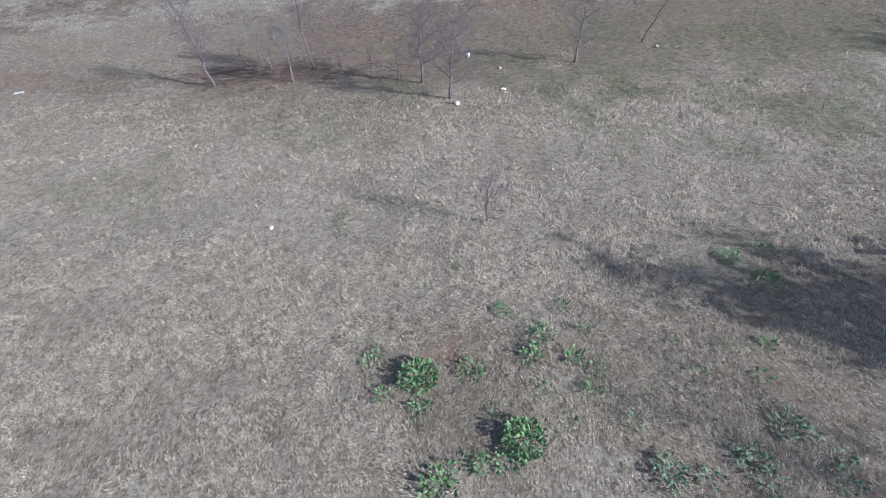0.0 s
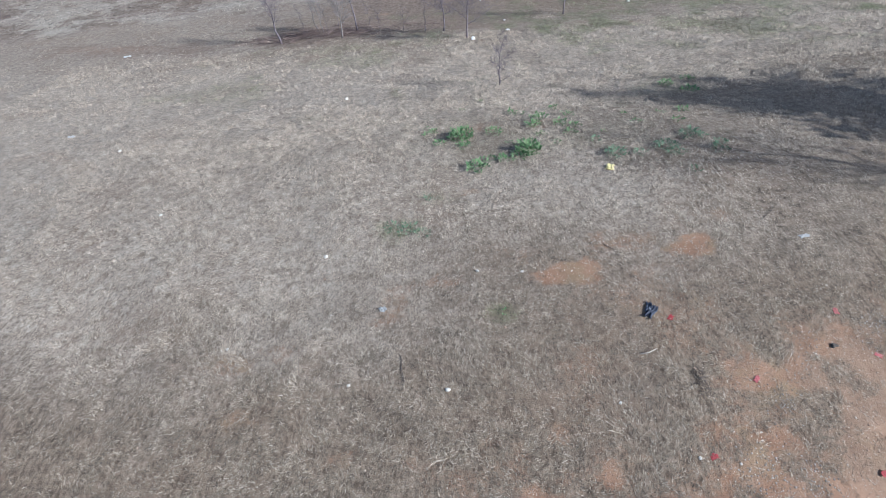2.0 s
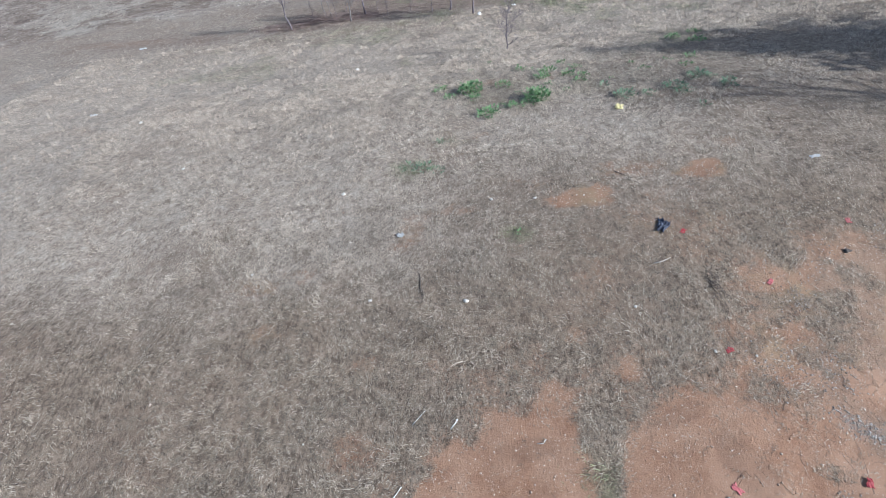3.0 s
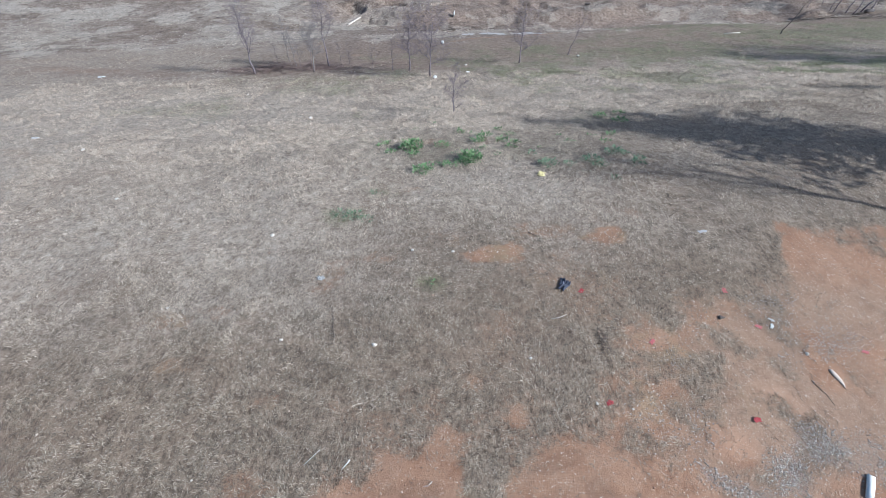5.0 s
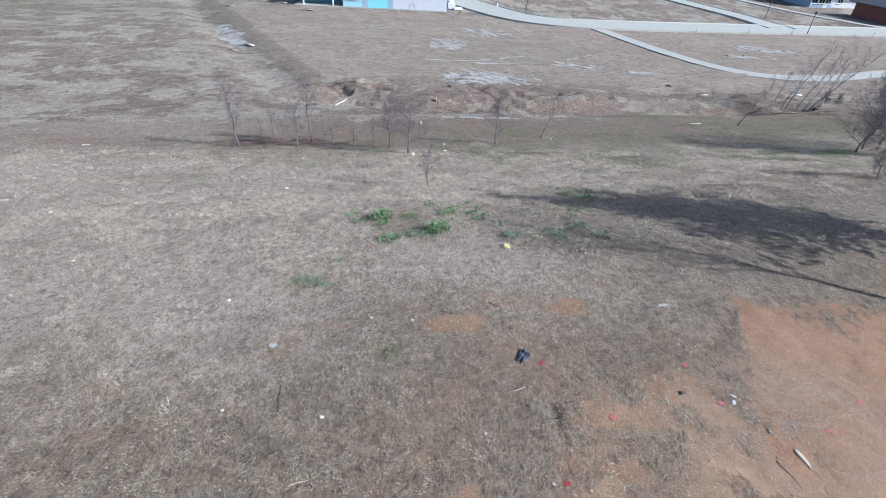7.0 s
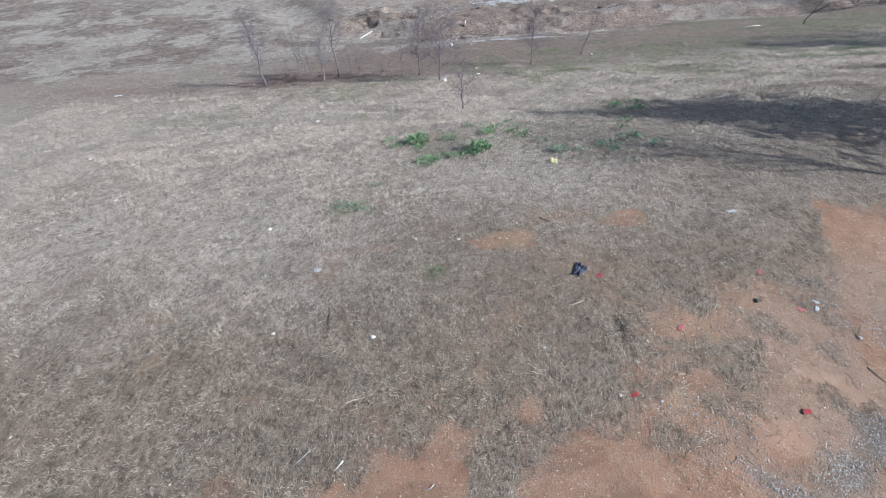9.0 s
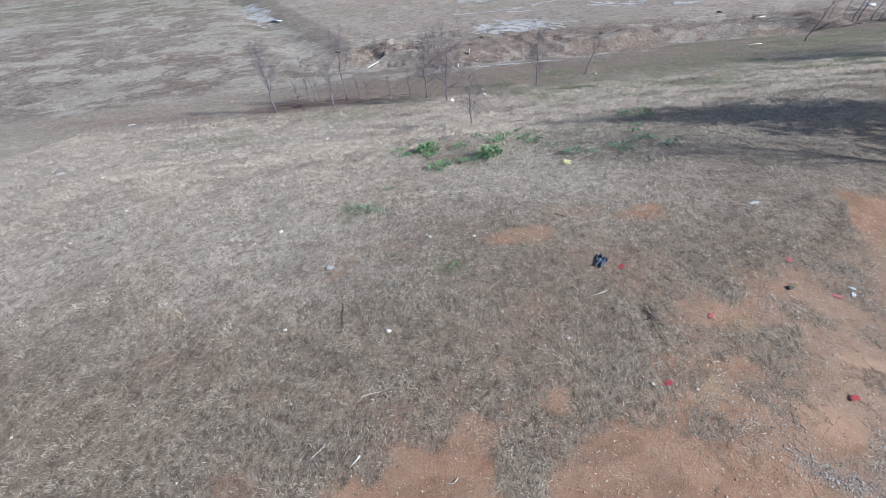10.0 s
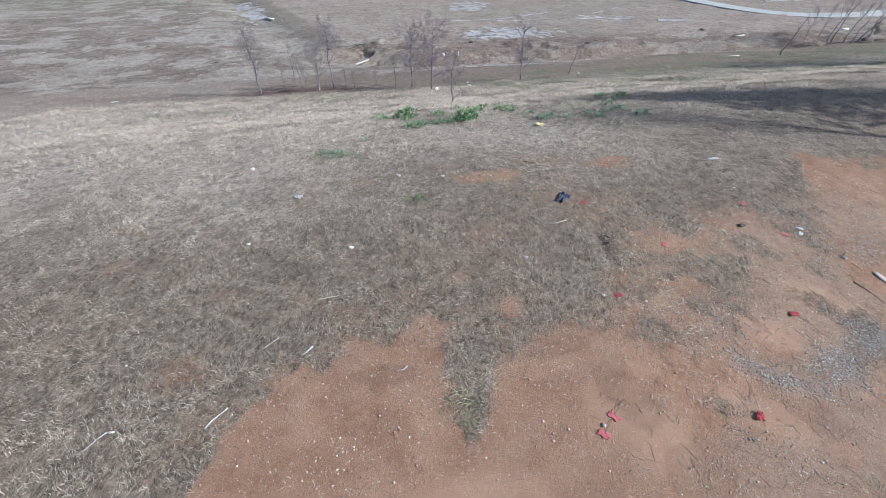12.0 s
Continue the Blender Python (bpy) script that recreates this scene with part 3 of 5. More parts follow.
# ---- the ground ----
def axis(lo, hi, fine_lo, fine_hi, step, mid_lo, mid_hi, mid_step):
    out = list(np.arange(fine_lo, fine_hi + step / 2, step))
    v, h = fine_hi, step
    while v < hi:
        h = min(h * 1.06, mid_step) if v < mid_hi else h * 1.12
        v += h
        out.append(min(v, hi))
    v, h = fine_lo, step
    while v > lo:
        h = min(h * 1.06, mid_step) if v > mid_lo else h * 1.12
        v -= h
        out.insert(0, max(v, lo))
    return np.array(out)


def build_ground():
    xs = axis(-1500, 1500, -7, 8, 0.10, -40, 50, 0.42)
    ys = axis(-400, 2500, -2.5, 11, 0.10, -6, 76, 0.36)
    ys = np.union1d(ys[(ys < 36) | (ys > 46.5)], np.arange(36, 46.6, 0.15))
    gx, gy = np.meshgrid(xs, ys)
    gx, gy = gx.ravel(), gy.ravel()
    gz = height(gx, gy)
    nx, ny = len(xs), len(ys)
    i = (np.arange(ny - 1)[:, None] * nx + np.arange(nx - 1)[None, :]).ravel()
    tris = np.concatenate([np.stack([i, i + 1, i + nx + 1], 1), np.stack([i, i + nx + 1, i + nx], 1)])
    sand = np.clip(smooth(1.2, 3.2, gx + 0.8 * (fbm(gx, gy, 1.0, 81) - 0.5)) * (1 - smooth(3.0, 4.3, gy)) * smooth(0.35, 0.6, fbm(gx, gy, 1.1, 83)) * 1.2, 0, 1)
    sand = np.maximum(sand, smooth(24, 25, gy))
    wob = fbm(gx, gy, 0.5, 85) - 0.5
    damp = np.zeros(len(gx))
    for cx, cy, rx, ry, turn in [(1.92, -1.12, 0.36, 0.34, 20), (3.3, -0.5, 0.42, 0.22, -30), (-0.9, -0.2, 0.5, 0.18, 0), (0.9, 0.2, 0.5, 0.15, 20), (1.5, -0.4, 0.3, 0.5, 30)]:
        damp = np.maximum(damp, smooth(-0.1, 0.5, blob(gx, gy, cx, cy, rx, ry, turn) + 0.9 * wob))
    me = tri_mesh("ground", np.stack([gx, gy, gz], 1), tris, M_GROUND,
                  {"dirt": bare(gx, gy), "gravel": gravel(gx, gy), "green": green(gx, gy), "litter": litter(gx, gy), "field": field(gx, gy), "sand": sand, "tan": smooth(1.0, 5.0, gx + 13 + 0.62 * (gy - 40) + 4 * (fbm(gx, gy, 2.5, 86) - 0.5)) * smooth(41, 47, gy) * (1 - smooth(82, 90, gy)), "ochre": smooth(0.5, 1.3, gy) * (1 - smooth(3, 4.5, gx)) * (1 - smooth(9, 12, gy)), "damp": damp, "bank": bank(gx, gy), "tussock": tussock(gx, gy), "mud": mud(gx, gy), "silt": silt(gx, gy)})
    return tagged(new("ground", me), "dry winter grass bank and bare red soil above a brown field", "ground", kind="structure")


build_ground()


def tufts(name, cx, cy, per, reach, length, width, material, label, seed, stand=0.5, lean=1.0, dry=0.0, shade=0.24):
    """Small tufts of bent grass blades that share a lean and a shade, as one object."""
    rng = np.random.default_rng(seed)
    c = len(cx)
    k = c * per
    sweep = 5.0 * vnoise(cx, cy, 0.9, 131) + rng.normal(0, 0.75, c)
    tone = np.clip(0.5 + rng.normal(0, shade, c) + 0.8 * (vnoise(cx, cy, 0.085, 132) - 0.5), 0, 1)
    tall = rng.uniform(0.7, 1.3, c)
    shared = {"green": green(cx, cy), "bank": bank(cx, cy), "tussock": np.full(c, dry) * tussock(cx, cy), "tone": tone}
    a = np.repeat(sweep, per) + rng.normal(0, 0.42, k)
    x, y = np.repeat(cx, per) + rng.normal(0, reach, k), np.repeat(cy, per) + rng.normal(0, reach, k)
    side = np.stack([-np.sin(a), np.cos(a), np.zeros(k)], 1)
    out = np.stack([np.cos(a), np.sin(a), np.zeros(k)], 1)
    root = np.stack([x, y, np.repeat(height(cx, cy), per) - 0.012], 1)
    up = np.array([0, 0, 1.0])
    st = np.clip(stand + rng.normal(0, 0.2, k), 0.05, 1.0)[:, None]
    ln = (rng.uniform(*length, k) * np.repeat(tall, per))[:, None]
    w = (rng.uniform(*width, k) * np.repeat(1 + 0.09 * np.clip(cy - 9, 0, 11), per))[:, None] / 2
    bow = rng.normal(0, 0.09, (k, 1)) * side
    mid = root + ln * (0.48 * st * up + 0.34 * lean * out + bow)
    tip = root + ln * ((0.62 * st * st + 0.04) * up + (0.98 - 0.55 * st) * lean * out + 2.0 * bow * rng.uniform(-0.5, 1, (k, 1)))
    v = np.stack([root, mid - side * w, mid + side * w, tip], 1).reshape(-1, 3)
    q = (np.arange(k) * 4)[:, None]
    t = np.concatenate([q + np.array([[0, 2, 1]]), q + np.array([[1, 2, 3]])])
    attrs = {key: np.repeat(value, per * 4) for key, value in shared.items()}
    return tagged(new(name, tri_mesh(name, v, t, material, attrs, flat=True)), label, "grass", kind="stuff")


def scatter(rng, count, x0, x1, y0, y1, keep):
    x, y = rng.uniform(x0, x1, count), rng.uniform(y0, y1, count)
    k = rng.uniform(0, 1, count) < keep(x, y)
    return x[k], y[k]


def turf_cover(a, b):
    """How thick the short turf stands."""
    strand = 0.6 * vnoise((a * 0.86 - b * 0.5) * 0.35, a * 0.5 + b * 0.86, 0.16, 27) + 0.4 * fbm(a, b, 0.3, 98)
    thin = 0.010 + 0.30 * smooth(0.56, 0.70, strand) * smooth(0.8, 2.0, a) * (1 - 0.8 * silt(a, b))
    cover = np.maximum((1 - bare(a, b)) ** 1.3, thin) * (1 - 0.75 * gravel(a, b)) * (0.2 + 0.8 * smooth(0.33, 0.55, fbm(a, b, 0.14, 91)))
    rim = smooth(-13, -8.5, a) * (1 - smooth(9, 12.5, a)) * smooth(-6, -2.0, b)
    return cover * rim * (1 - 0.9 * smooth(9.0, 13.0, b)) * (1 - 0.35 * smooth(4, 9, np.abs(a)))


def build_grass():
    rng = np.random.default_rng(5)
    # short matted turf on the level
    x, y = scatter(rng, 520000, -13, 12.5, -6.0, 13.0, turf_cover)
    tufts("turf", x, y, 3, 0.020, (0.05, 0.12), (0.005, 0.009), M_TURF, "short matted winter grass, grey and straw coloured", 6, 0.42, shade=0.31)
    x, y = scatter(rng, 85000, -6.5, 4.5, -3.0, 3.6, turf_cover)
    tufts("fine_turf", x, y, 3, 0.022, (0.05, 0.12), (0.003, 0.006), M_TURF, "thin dry strands matted into the short turf", 11, 0.34, shade=0.26)
    # standing straw on the bank
    x, y = scatter(rng, 240000, -20, 17, 4, 20, lambda a, b: smooth(5.0, 11.0, b - 0.2 * a + 3 * (fbm(a, b, 1.2, 90) - 0.5)) * (1 - (0.6 - 0.2 * smooth(-6, 0, a)) * smooth(10.5, 16, b - 0.2 * a + 5 * (fbm(a, b, 1.7, 89) - 0.5) + 3.0 * smooth(-2, -9, a))) * (0.42 + 0.58 * smooth(0.35, 0.58, fbm(a, b, 0.35, 92))) * (1 - 0.7 * litter(a, b)) * (1 - 0.8 * thatch(a, b)))
    tufts("bank_straw", x, y, 3, 0.028, (0.07, 0.17), (0.005, 0.009), M_STRAW, "pale standing dead grass on the bank", 7, 0.62, lean=0.85, shade=0.11)
    x, y = scatter(rng, 62000, -32, 34, 17, 36, lambda a, b: (1 - 0.8 * litter(a, b)) * (0.15 + 0.85 * smooth(0.4, 0.62, fbm(a, b, 0.8, 93))) * (1 - 0.6 * field(a, b)))
    tufts("low_straw", x, y, 3, 0.05, (0.08, 0.2), (0.009, 0.017), M_STUBBLE, "thin dead grass at the foot of the bank", 8, 0.45, 0.9)
    x, y = scatter(rng, 100000, -52, 52, 28, 74, lambda a, b: smooth(0.1, 0.6, field(a, b)) * (0.04 + 0.96 * tussock(a, b)) * (1 - 0.85 * mud(a, b)) * (1 - 0.6 * smooth(-13, -6, a + 0.61 * (b - 45.5)) * smooth(42, 48, b)))
    tufts("field_stubble", x, y, 3, 0.09, (0.10, 0.24), (0.014, 0.028), M_STUBBLE, "pale clumps of stubble over the rough dark field", 9, 0.35, dry=1.0)
    # loose tufts of longer grass
    cx, cy = scatter(rng, 520, -8, 4, -2.0, 6, lambda a, b: (1 - bare(a, b)) * smooth(0.45, 0.6, fbm(a, b, 0.9, 95)))
    tufts("grass_tufts", cx, cy, 26, 0.06, (0.09, 0.17), (0.006, 0.010), M_STRAW, "bleached tufts of longer dead grass", 10, 0.34)


build_grass()


# ---- roads, paths and water of the lower field ----
def strip(name, centre, width, lift, material, kerb=0.0):
    """A band that follows a plan line over the ground."""
    pts = []
    for (x0, y0), (x1, y1) in zip(centre, centre[1:]):
        k = max(2, int(math.hypot(x1 - x0, y1 - y0) / 2.0))
        pts += [(x0 + (x1 - x0) * j / k, y0 + (y1 - y0) * j / k) for j in range(k)]
    pts.append(centre[-1])
    for _ in range(6):
        pts = [pts[0]] + [tuple((np.array(a) + 2 * np.array(b) + np.array(c)) / 4) for a, b, c in zip(pts, pts[1:], pts[2:])] + [pts[-1]]
    bm = bmesh.new()
    h = width / 2
    prof = [(-h, -0.3), (-h, lift + kerb), (-h + 0.18, lift + kerb), (-h + 0.22, lift), (h - 0.22, lift), (h - 0.18, lift + kerb), (h, lift + kerb), (h, -0.3)]
    rows = []
    for i, p in enumerate(pts):
        a, b = pts[max(i - 1, 0)], pts[min(i + 1, len(pts) - 1)]
        d = Vector((b[0] - a[0], b[1] - a[1], 0)).normalized()
        s = Vector((d.y, -d.x, 0))
        z = float(base_height(p[0], p[1])) + 0.06
        rows.append([bm.verts.new((p[0] + s.x * u, p[1] + s.y * u, z + w)) for u, w in prof])
    for a, b in zip(rows, rows[1:]):
        for i in range(len(prof) - 1):
            bm.faces.new((a[i], a[i + 1], b[i + 1], b[i]))
    bmesh.ops.recalc_face_normals(bm, faces=bm.faces)
    return new(name, bm_mesh(name, bm, material))


tagged(strip("road", [(260, 112), (140, 97), (75, 88), (43, 83.7), (28, 81.9), (19, 81.6), (14, 83.8), (9.4, 90.5), (5, 99.2), (0, 112), (-14, 150)], 7.6, 0.08, M_CONCRETE, 0.12), "pale concrete street with low kerbs", "road", kind="structure")
tagged(strip("side_road", [(58.2, 86.5), (57.8, 98), (55.5, 109), (44, 160)], 5.0, 0.085, M_CONCRETE, 0.1), "pale concrete side street", "road", kind="structure")
tagged(strip("far_path", [(82, 92.5), (78.2, 99), (74.4, 111), (66, 150)], 2.0, 0.085, M_PATH), "narrow concrete path", "path", kind="structure")
tagged(strip("path", [(24.3, 78.4), (26, 72.5), (29.1, 62.8), (30.9, 56.6), (32.9, 52.6), (35.8, 51.1), (39.1, 50.6), (43.7, 51.9), (48.7, 54.2), (62, 60), (100, 66)], 2.1, 0.055, M_PATH), "curving concrete footpath across the field", "path", kind="structure")


def puddle(cx, cy, rx, ry, seed, turn=0.0, cut=0.5):
    """A ragged sheet of standing water."""
    bm = bmesh.new()
    step = 0.13
    c, s = math.cos(radians(turn)), math.sin(radians(turn))
    grid = {}
    z = float(base_height(cx, cy))

    def wet(u, v):
        p, q = u * 0.8 + v * 0.6, (v * 0.8 - u * 0.6) * 0.45
        n = float(vnoise(q, p, 0.42, seed)) * 0.42 + float(vnoise(u * 0.6, v, 0.9, seed + 3)) * 0.3 + float(vnoise(q * 1.6, p * 1.3, 0.2, seed + 5)) * 0.28
        return 1 - math.sqrt((u / rx) ** 2 + (v / ry) ** 2) + 3.6 * (n - cut) > 0.42

    def vert(i, j):
        if (i, j) not in grid:
            u, v = i * step, j * step * 0.6
            x, y = cx + u * c - v * s, cy + u * s + v * c
            grid[i, j] = bm.verts.new((x, y, ground_at(x, y) + 0.02))
        return grid[i, j]

    for i in range(-int(rx / step) - 4, int(rx / step) + 5):
        for j in range(-int(ry / step / 0.6) - 4, int(ry / step / 0.6) + 5):
            if wet((i + 0.5) * step, (j + 0.5) * step * 0.6):
                bm.faces.new((vert(i, j), vert(i + 1, j), vert(i + 1, j + 1), vert(i, j + 1)))
    return tagged(new("puddle", bm_mesh("puddle", bm, M_WATER)), "shallow muddy rain puddle with a ragged edge", "puddle", "puddles in the field", "structure")


for cx, cy, rx, ry, seed, turn, cut in [(1.3, 62.8, 2.0, 3.2, 3, 0, 0.45), (6.0, 71, 3.6, 2.8, 5, 0, 0.5), (4.5, 46.2, 5.0, 2.4, 7, 6, 0.46), (-26.5, 63.4, 1.2, 7.5, 9, 29, 0.45),
                                        (44.5, 68.5, 4.0, 2.0, 11, 0, 0.5), (40, 62.5, 4.2, 1.1, 13, 0, 0.5), (15.6, 53.5, 3.0, 1.0, 15, 8, 0.52), (21.4, 51, 1.5, 0.5, 17, 0, 0.45), (2.4, 31.2, 2.6, 0.35, 19, -8, 0.42)]:
    puddle(cx, cy, rx, ry, seed, turn, cut)

# ---- trees and shrubs ----
def branch(tubes, p, d, length, r, rng, depth, sides=5, wander=0.2, lift=0.04, twigs=3):
    """A crooked, tapering branch with side shoots."""
    pts, radii = [p.copy()], [r]
    steps = 5 if depth > 0 else 3
    q, v = p.copy(), d.normalized()
    for i in range(steps):
        v = (v + Vector((rng.uniform(-1, 1), rng.uniform(-1, 1), rng.uniform(-0.6, 0.8))) * wander + Vector((0, 0, lift))).normalized()
        q = q + v * (length / steps)
        pts.append(q.copy())
        radii.append(max(r * (1 - 0.8 * (i + 1) / steps), 0.0026))
    tubes.rod(pts, radii, sides)
    if depth <= 0:
        return
    for i in range(1, len(pts)):
        for _ in range(twigs if i < len(pts) - 1 else 2):
            if rng.random() < 0.72:
                a = rng.uniform(0, 2 * math.pi)
                side = (v.orthogonal().normalized() * math.cos(a) + v.cross(v.orthogonal()).normalized() * math.sin(a))
                t = rng.random()
                start = pts[i - 1].lerp(pts[i], t)
                branch(tubes, start, v * 0.75 + side, length * rng.uniform(0.3, 0.55), radii[i] * 0.55, rng, depth - 1, 4 if depth > 1 else 3, wander, lift, twigs)


def bare_tree(name, x, y, h, label, seed, material, r=0.035, lean=(0, 0), limbs=7, spread=0.6, first=0.3, depth=2, twigs=3, group="", category="tree"):
    rng = random.Random(seed)
    tree = thing(name, x, y, label, category, group, sink=0.06)
    trunk = Tubes()
    pts, radii = [], []
    steps = 9
    for i in range(steps + 1):
        k = i / steps
        w = h * 0.02 if 0 < i else 0
        pts.append(Vector((lean[0] * h * k ** 1.2 + rng.uniform(-w, w), lean[1] * h * k ** 1.2 + rng.uniform(-w, w), h * 0.92 * k)))
        radii.append(r * (1.35 if i == 0 else 1 - 0.85 * k))
    trunk.rod(pts, radii, 7)
    part("trunk", trunk.mesh("trunk", material), parent=tree)
    for j in range(limbs):
        k = first + (0.95 - first) * (j + rng.random() * 0.6) / limbs
        i = min(int(k * steps), steps - 1)
        p = pts[i].lerp(pts[i + 1], k * steps - i)
        a = j * 2.4 + rng.uniform(-0.5, 0.5)
        d = Vector((math.cos(a) * spread, math.sin(a) * spread, 0.8 + 0.2 * k))
        limb = Tubes()
        branch(limb, p, d, h * rng.uniform(0.26, 0.42) * (1.15 - 0.55 * k), r * (1 - 0.8 * k) * 0.48, rng, depth, twigs=twigs)
        part("limb", limb.mesh("limb", material), parent=tree)
    return tree


ROW = "saplings along the foot of the bank"
bare_tree("sapling", -0.40, 12.75, 1.75, "small bare sapling forking low, alone on the grass bank", 11, M_BARK, 0.024, (0.02, 0), 11, 1.3, 0.12, 2, 2)
bare_tree("tree", -10.3, 21.2, 3.5, "slim bare tree with a leaning grey trunk", 12, M_BARK, 0.042, (-0.05, 0.02), 11, 0.8, 0.3, 2, 3, ROW)
bare_tree("tree", -8.95, 22.9, 2.4, "thin bare stem beside a heap of cut branches", 13, M_PALEBARK, 0.025, (-0.05, 0), 6, 0.5, 0.3, 2, 2, ROW)
bare_tree("tree", -8.6, 22.7, 2.2, "thin bare stem beside a heap of cut branches", 14, M_PALEBARK, 0.022, (-0.08, 0), 5, 0.5, 0.3, 2, 2, ROW)
for k, (x, y, h) in enumerate([(-9.4, 22.3, 1.5), (-8.2, 22.1, 1.7), (-7.9, 23.1, 1.9), (-6.2, 22.8, 1.3), (-5.6, 21.9, 1.1), (-4.4, 21.5, 1.3)]):
    bare_tree("sapling", x, y, h, "spindly bare shoot rising from brush at the bank's foot", 80 + k, M_BARK, 0.012, (0.05 * (k % 3 - 1), 0), 5, 0.7, 0.3, 1, 3, "thin shoots between the trees")
bare_tree("tree", -7.33, 21.3, 2.5, "crooked pale-barked bare tree with dense twigs", 15, M_PALEBARK, 0.034, (0.06, 0), 11, 0.9, 0.3, 2, 4, ROW)
bare_tree("tree", -6.8, 22.4, 3.7, "straight slim bare tree with a twiggy top", 16, M_BARK, 0.042, (-0.03, 0.02), 10, 0.8, 0.4, 2, 3, ROW)
bare_tree("tree", -2.5, 20.8, 3.2, "bushy bare tree with a spreading twiggy crown", 17, M_BARK, 0.04, (0.03, 0), 14, 1.7, 0.25, 2, 3, ROW)
bare_tree("tree", -1.42, 19.4, 3.3, "forked bare tree with a bushy mauve-grey crown", 18, M_BARK, 0.04, (0.04, 0), 15, 1.8, 0.2, 2, 3, ROW)
bare_tree("tree", 3.05, 22.1, 3.2, "bare tree splitting into a wide fork", 19, M_BARK, 0.036, (0.02, 0), 10, 1.5, 0.18, 2, 3, ROW)
bare_tree("tree", 5.85, 23.8, 2.3, "small leaning bare tree with few branches", 20, M_BARK, 0.03, (0.28, 0), 5, 0.5, 0.4, 1, 2, ROW)
bare_tree("tree", -3.35, 21.2, 1.7, "spindly bare sapling in the litter", 21, M_BARK, 0.02, (0.02, 0), 6, 0.7, 0.3, 1, 2, ROW)
bare_tree("tree", 19.9, 28.6, 2.6, "small leaning bare tree in rough grass", 22, M_DARKBARK, 0.03, (0.35, 0), 4, 0.35, 0.45, 1, 2)
GROVE = "clump of leaning trees by the ditch"
for k, (x, y, h, lx, r) in enumerate([(29.9, 39.2, 4.4, 0.40, 0.040), (29.8, 38.6, 5.6, 0.44, 0.050), (30.2, 37.8, 4.9, 0.50, 0.045), (30.2, 37.1, 4.8, 0.55, 0.045), (31.1, 37.6, 5.9, 1.05, 0.065), (31.6, 37.3, 5.2, 0.26, 0.050), (28.8, 40.4, 2.6, 0.25, 0.030), (30.3, 41.0, 2.6, 0.25, 0.030)]):
    bare_tree("tree", x, y, h, "tall bare tree leaning out of the ditch bank", 30 + k, M_BARK, r * 0.75, (lx * 0.78, 0.05), 8, 0.6, 0.3, 2, 2, GROVE)
for k, (x, y, h) in enumerate([(20.4, 19.7, 4.4), (21.3, 20.4, 4.8), (21.8, 18.6, 4.4), (23.2, 21.6, 5.2)]):
    bare_tree("shrub", x, y, h, "dense twiggy bare shrub at the edge of the green grass", 40 + k, M_BARK, 0.036, (0.16, 0), 22, 1.6, 0.07, 2, 4, "twiggy shrubs", "shrub")
bare_tree("shrub", 16.0, 13.6, 1.7, "low bare twiggy shrub on the bank", 44, M_BARK, 0.016, (-0.1, 0), 15, 1.5, 0.05, 2, 4, "", "shrub")


def cedar(x, y, h, radius, seed):
    """A dense pointed evergreen: trunk, limbs and a crown of small sprays."""
    rng = random.Random(seed)
    tree = thing("cedar_tree", x, y, "evergreen tree with a bare lower trunk beside the soil", "tree", sink=0.1)
    part("trunk", Tubes().rod([(0, 0, 0), (0.05, 0.02, h * 0.4), (0, 0, h * 0.97)], [0.2, 0.13, 0.02], 9).mesh("trunk", M_DARKBARK), parent=tree)
    v, t = [], []
    for j in range(64):
        k = 0.41 + 0.57 * (j / 64)
        swell = float(smooth(0.36, 0.50, k) * (1 - 0.55 * smooth(0.60, 0.76, k)) * (1 - 0.6 * smooth(0.78, 1.0, k)))
        reach = radius * swell * rng.uniform(0.6, 1.15)
        a = j * 2.39996
        tip = Vector((math.cos(a) * reach, math.sin(a) * reach, h * k + 0.25 * reach))
        root = Vector((0, 0, h * k))
        part("limb", Tubes().rod([root, root.lerp(tip, 0.5) + Vector((0, 0, 0.05)), tip], [0.03, 0.02, 0.006], 4).mesh("limb", M_DARKBARK), parent=tree)
        for _ in range(int((10 + 76 * reach) * (1.0 - 0.7 * float(smooth(0.68, 0.84, k))))):
            c = root.lerp(tip, rng.uniform(0.2, 1.08)) + Vector((rng.gauss(0, 0.2), rng.gauss(0, 0.2), rng.gauss(0, 0.17)))
            s = rng.uniform(0.05, 0.12)
            d = Vector((rng.gauss(0, 1), rng.gauss(0, 1), rng.gauss(0, 1))).normalized()
            e = d.orthogonal().normalized() * s * 0.6
            n = len(v)
            v += [tuple(c - d * s), tuple(c + e), tuple(c - e), tuple(c + d * s)]
            t += [(n, n + 1, n + 2), (n + 1, n + 3, n + 2)]
    part("crown", tri_mesh("crown", v, t, M_CEDAR, flat=True), parent=tree)
    return tree


cedar(16.3, 6.1, 8.8, 2.35, 3)
bare_tree("dead_tree", 14.2, 3.62, 8.3, "tall slim bare tree with a thin crown", 50, M_DARKBARK, 0.10, (0.0, 0.0), 10, 0.8, 0.55, 2, 4)


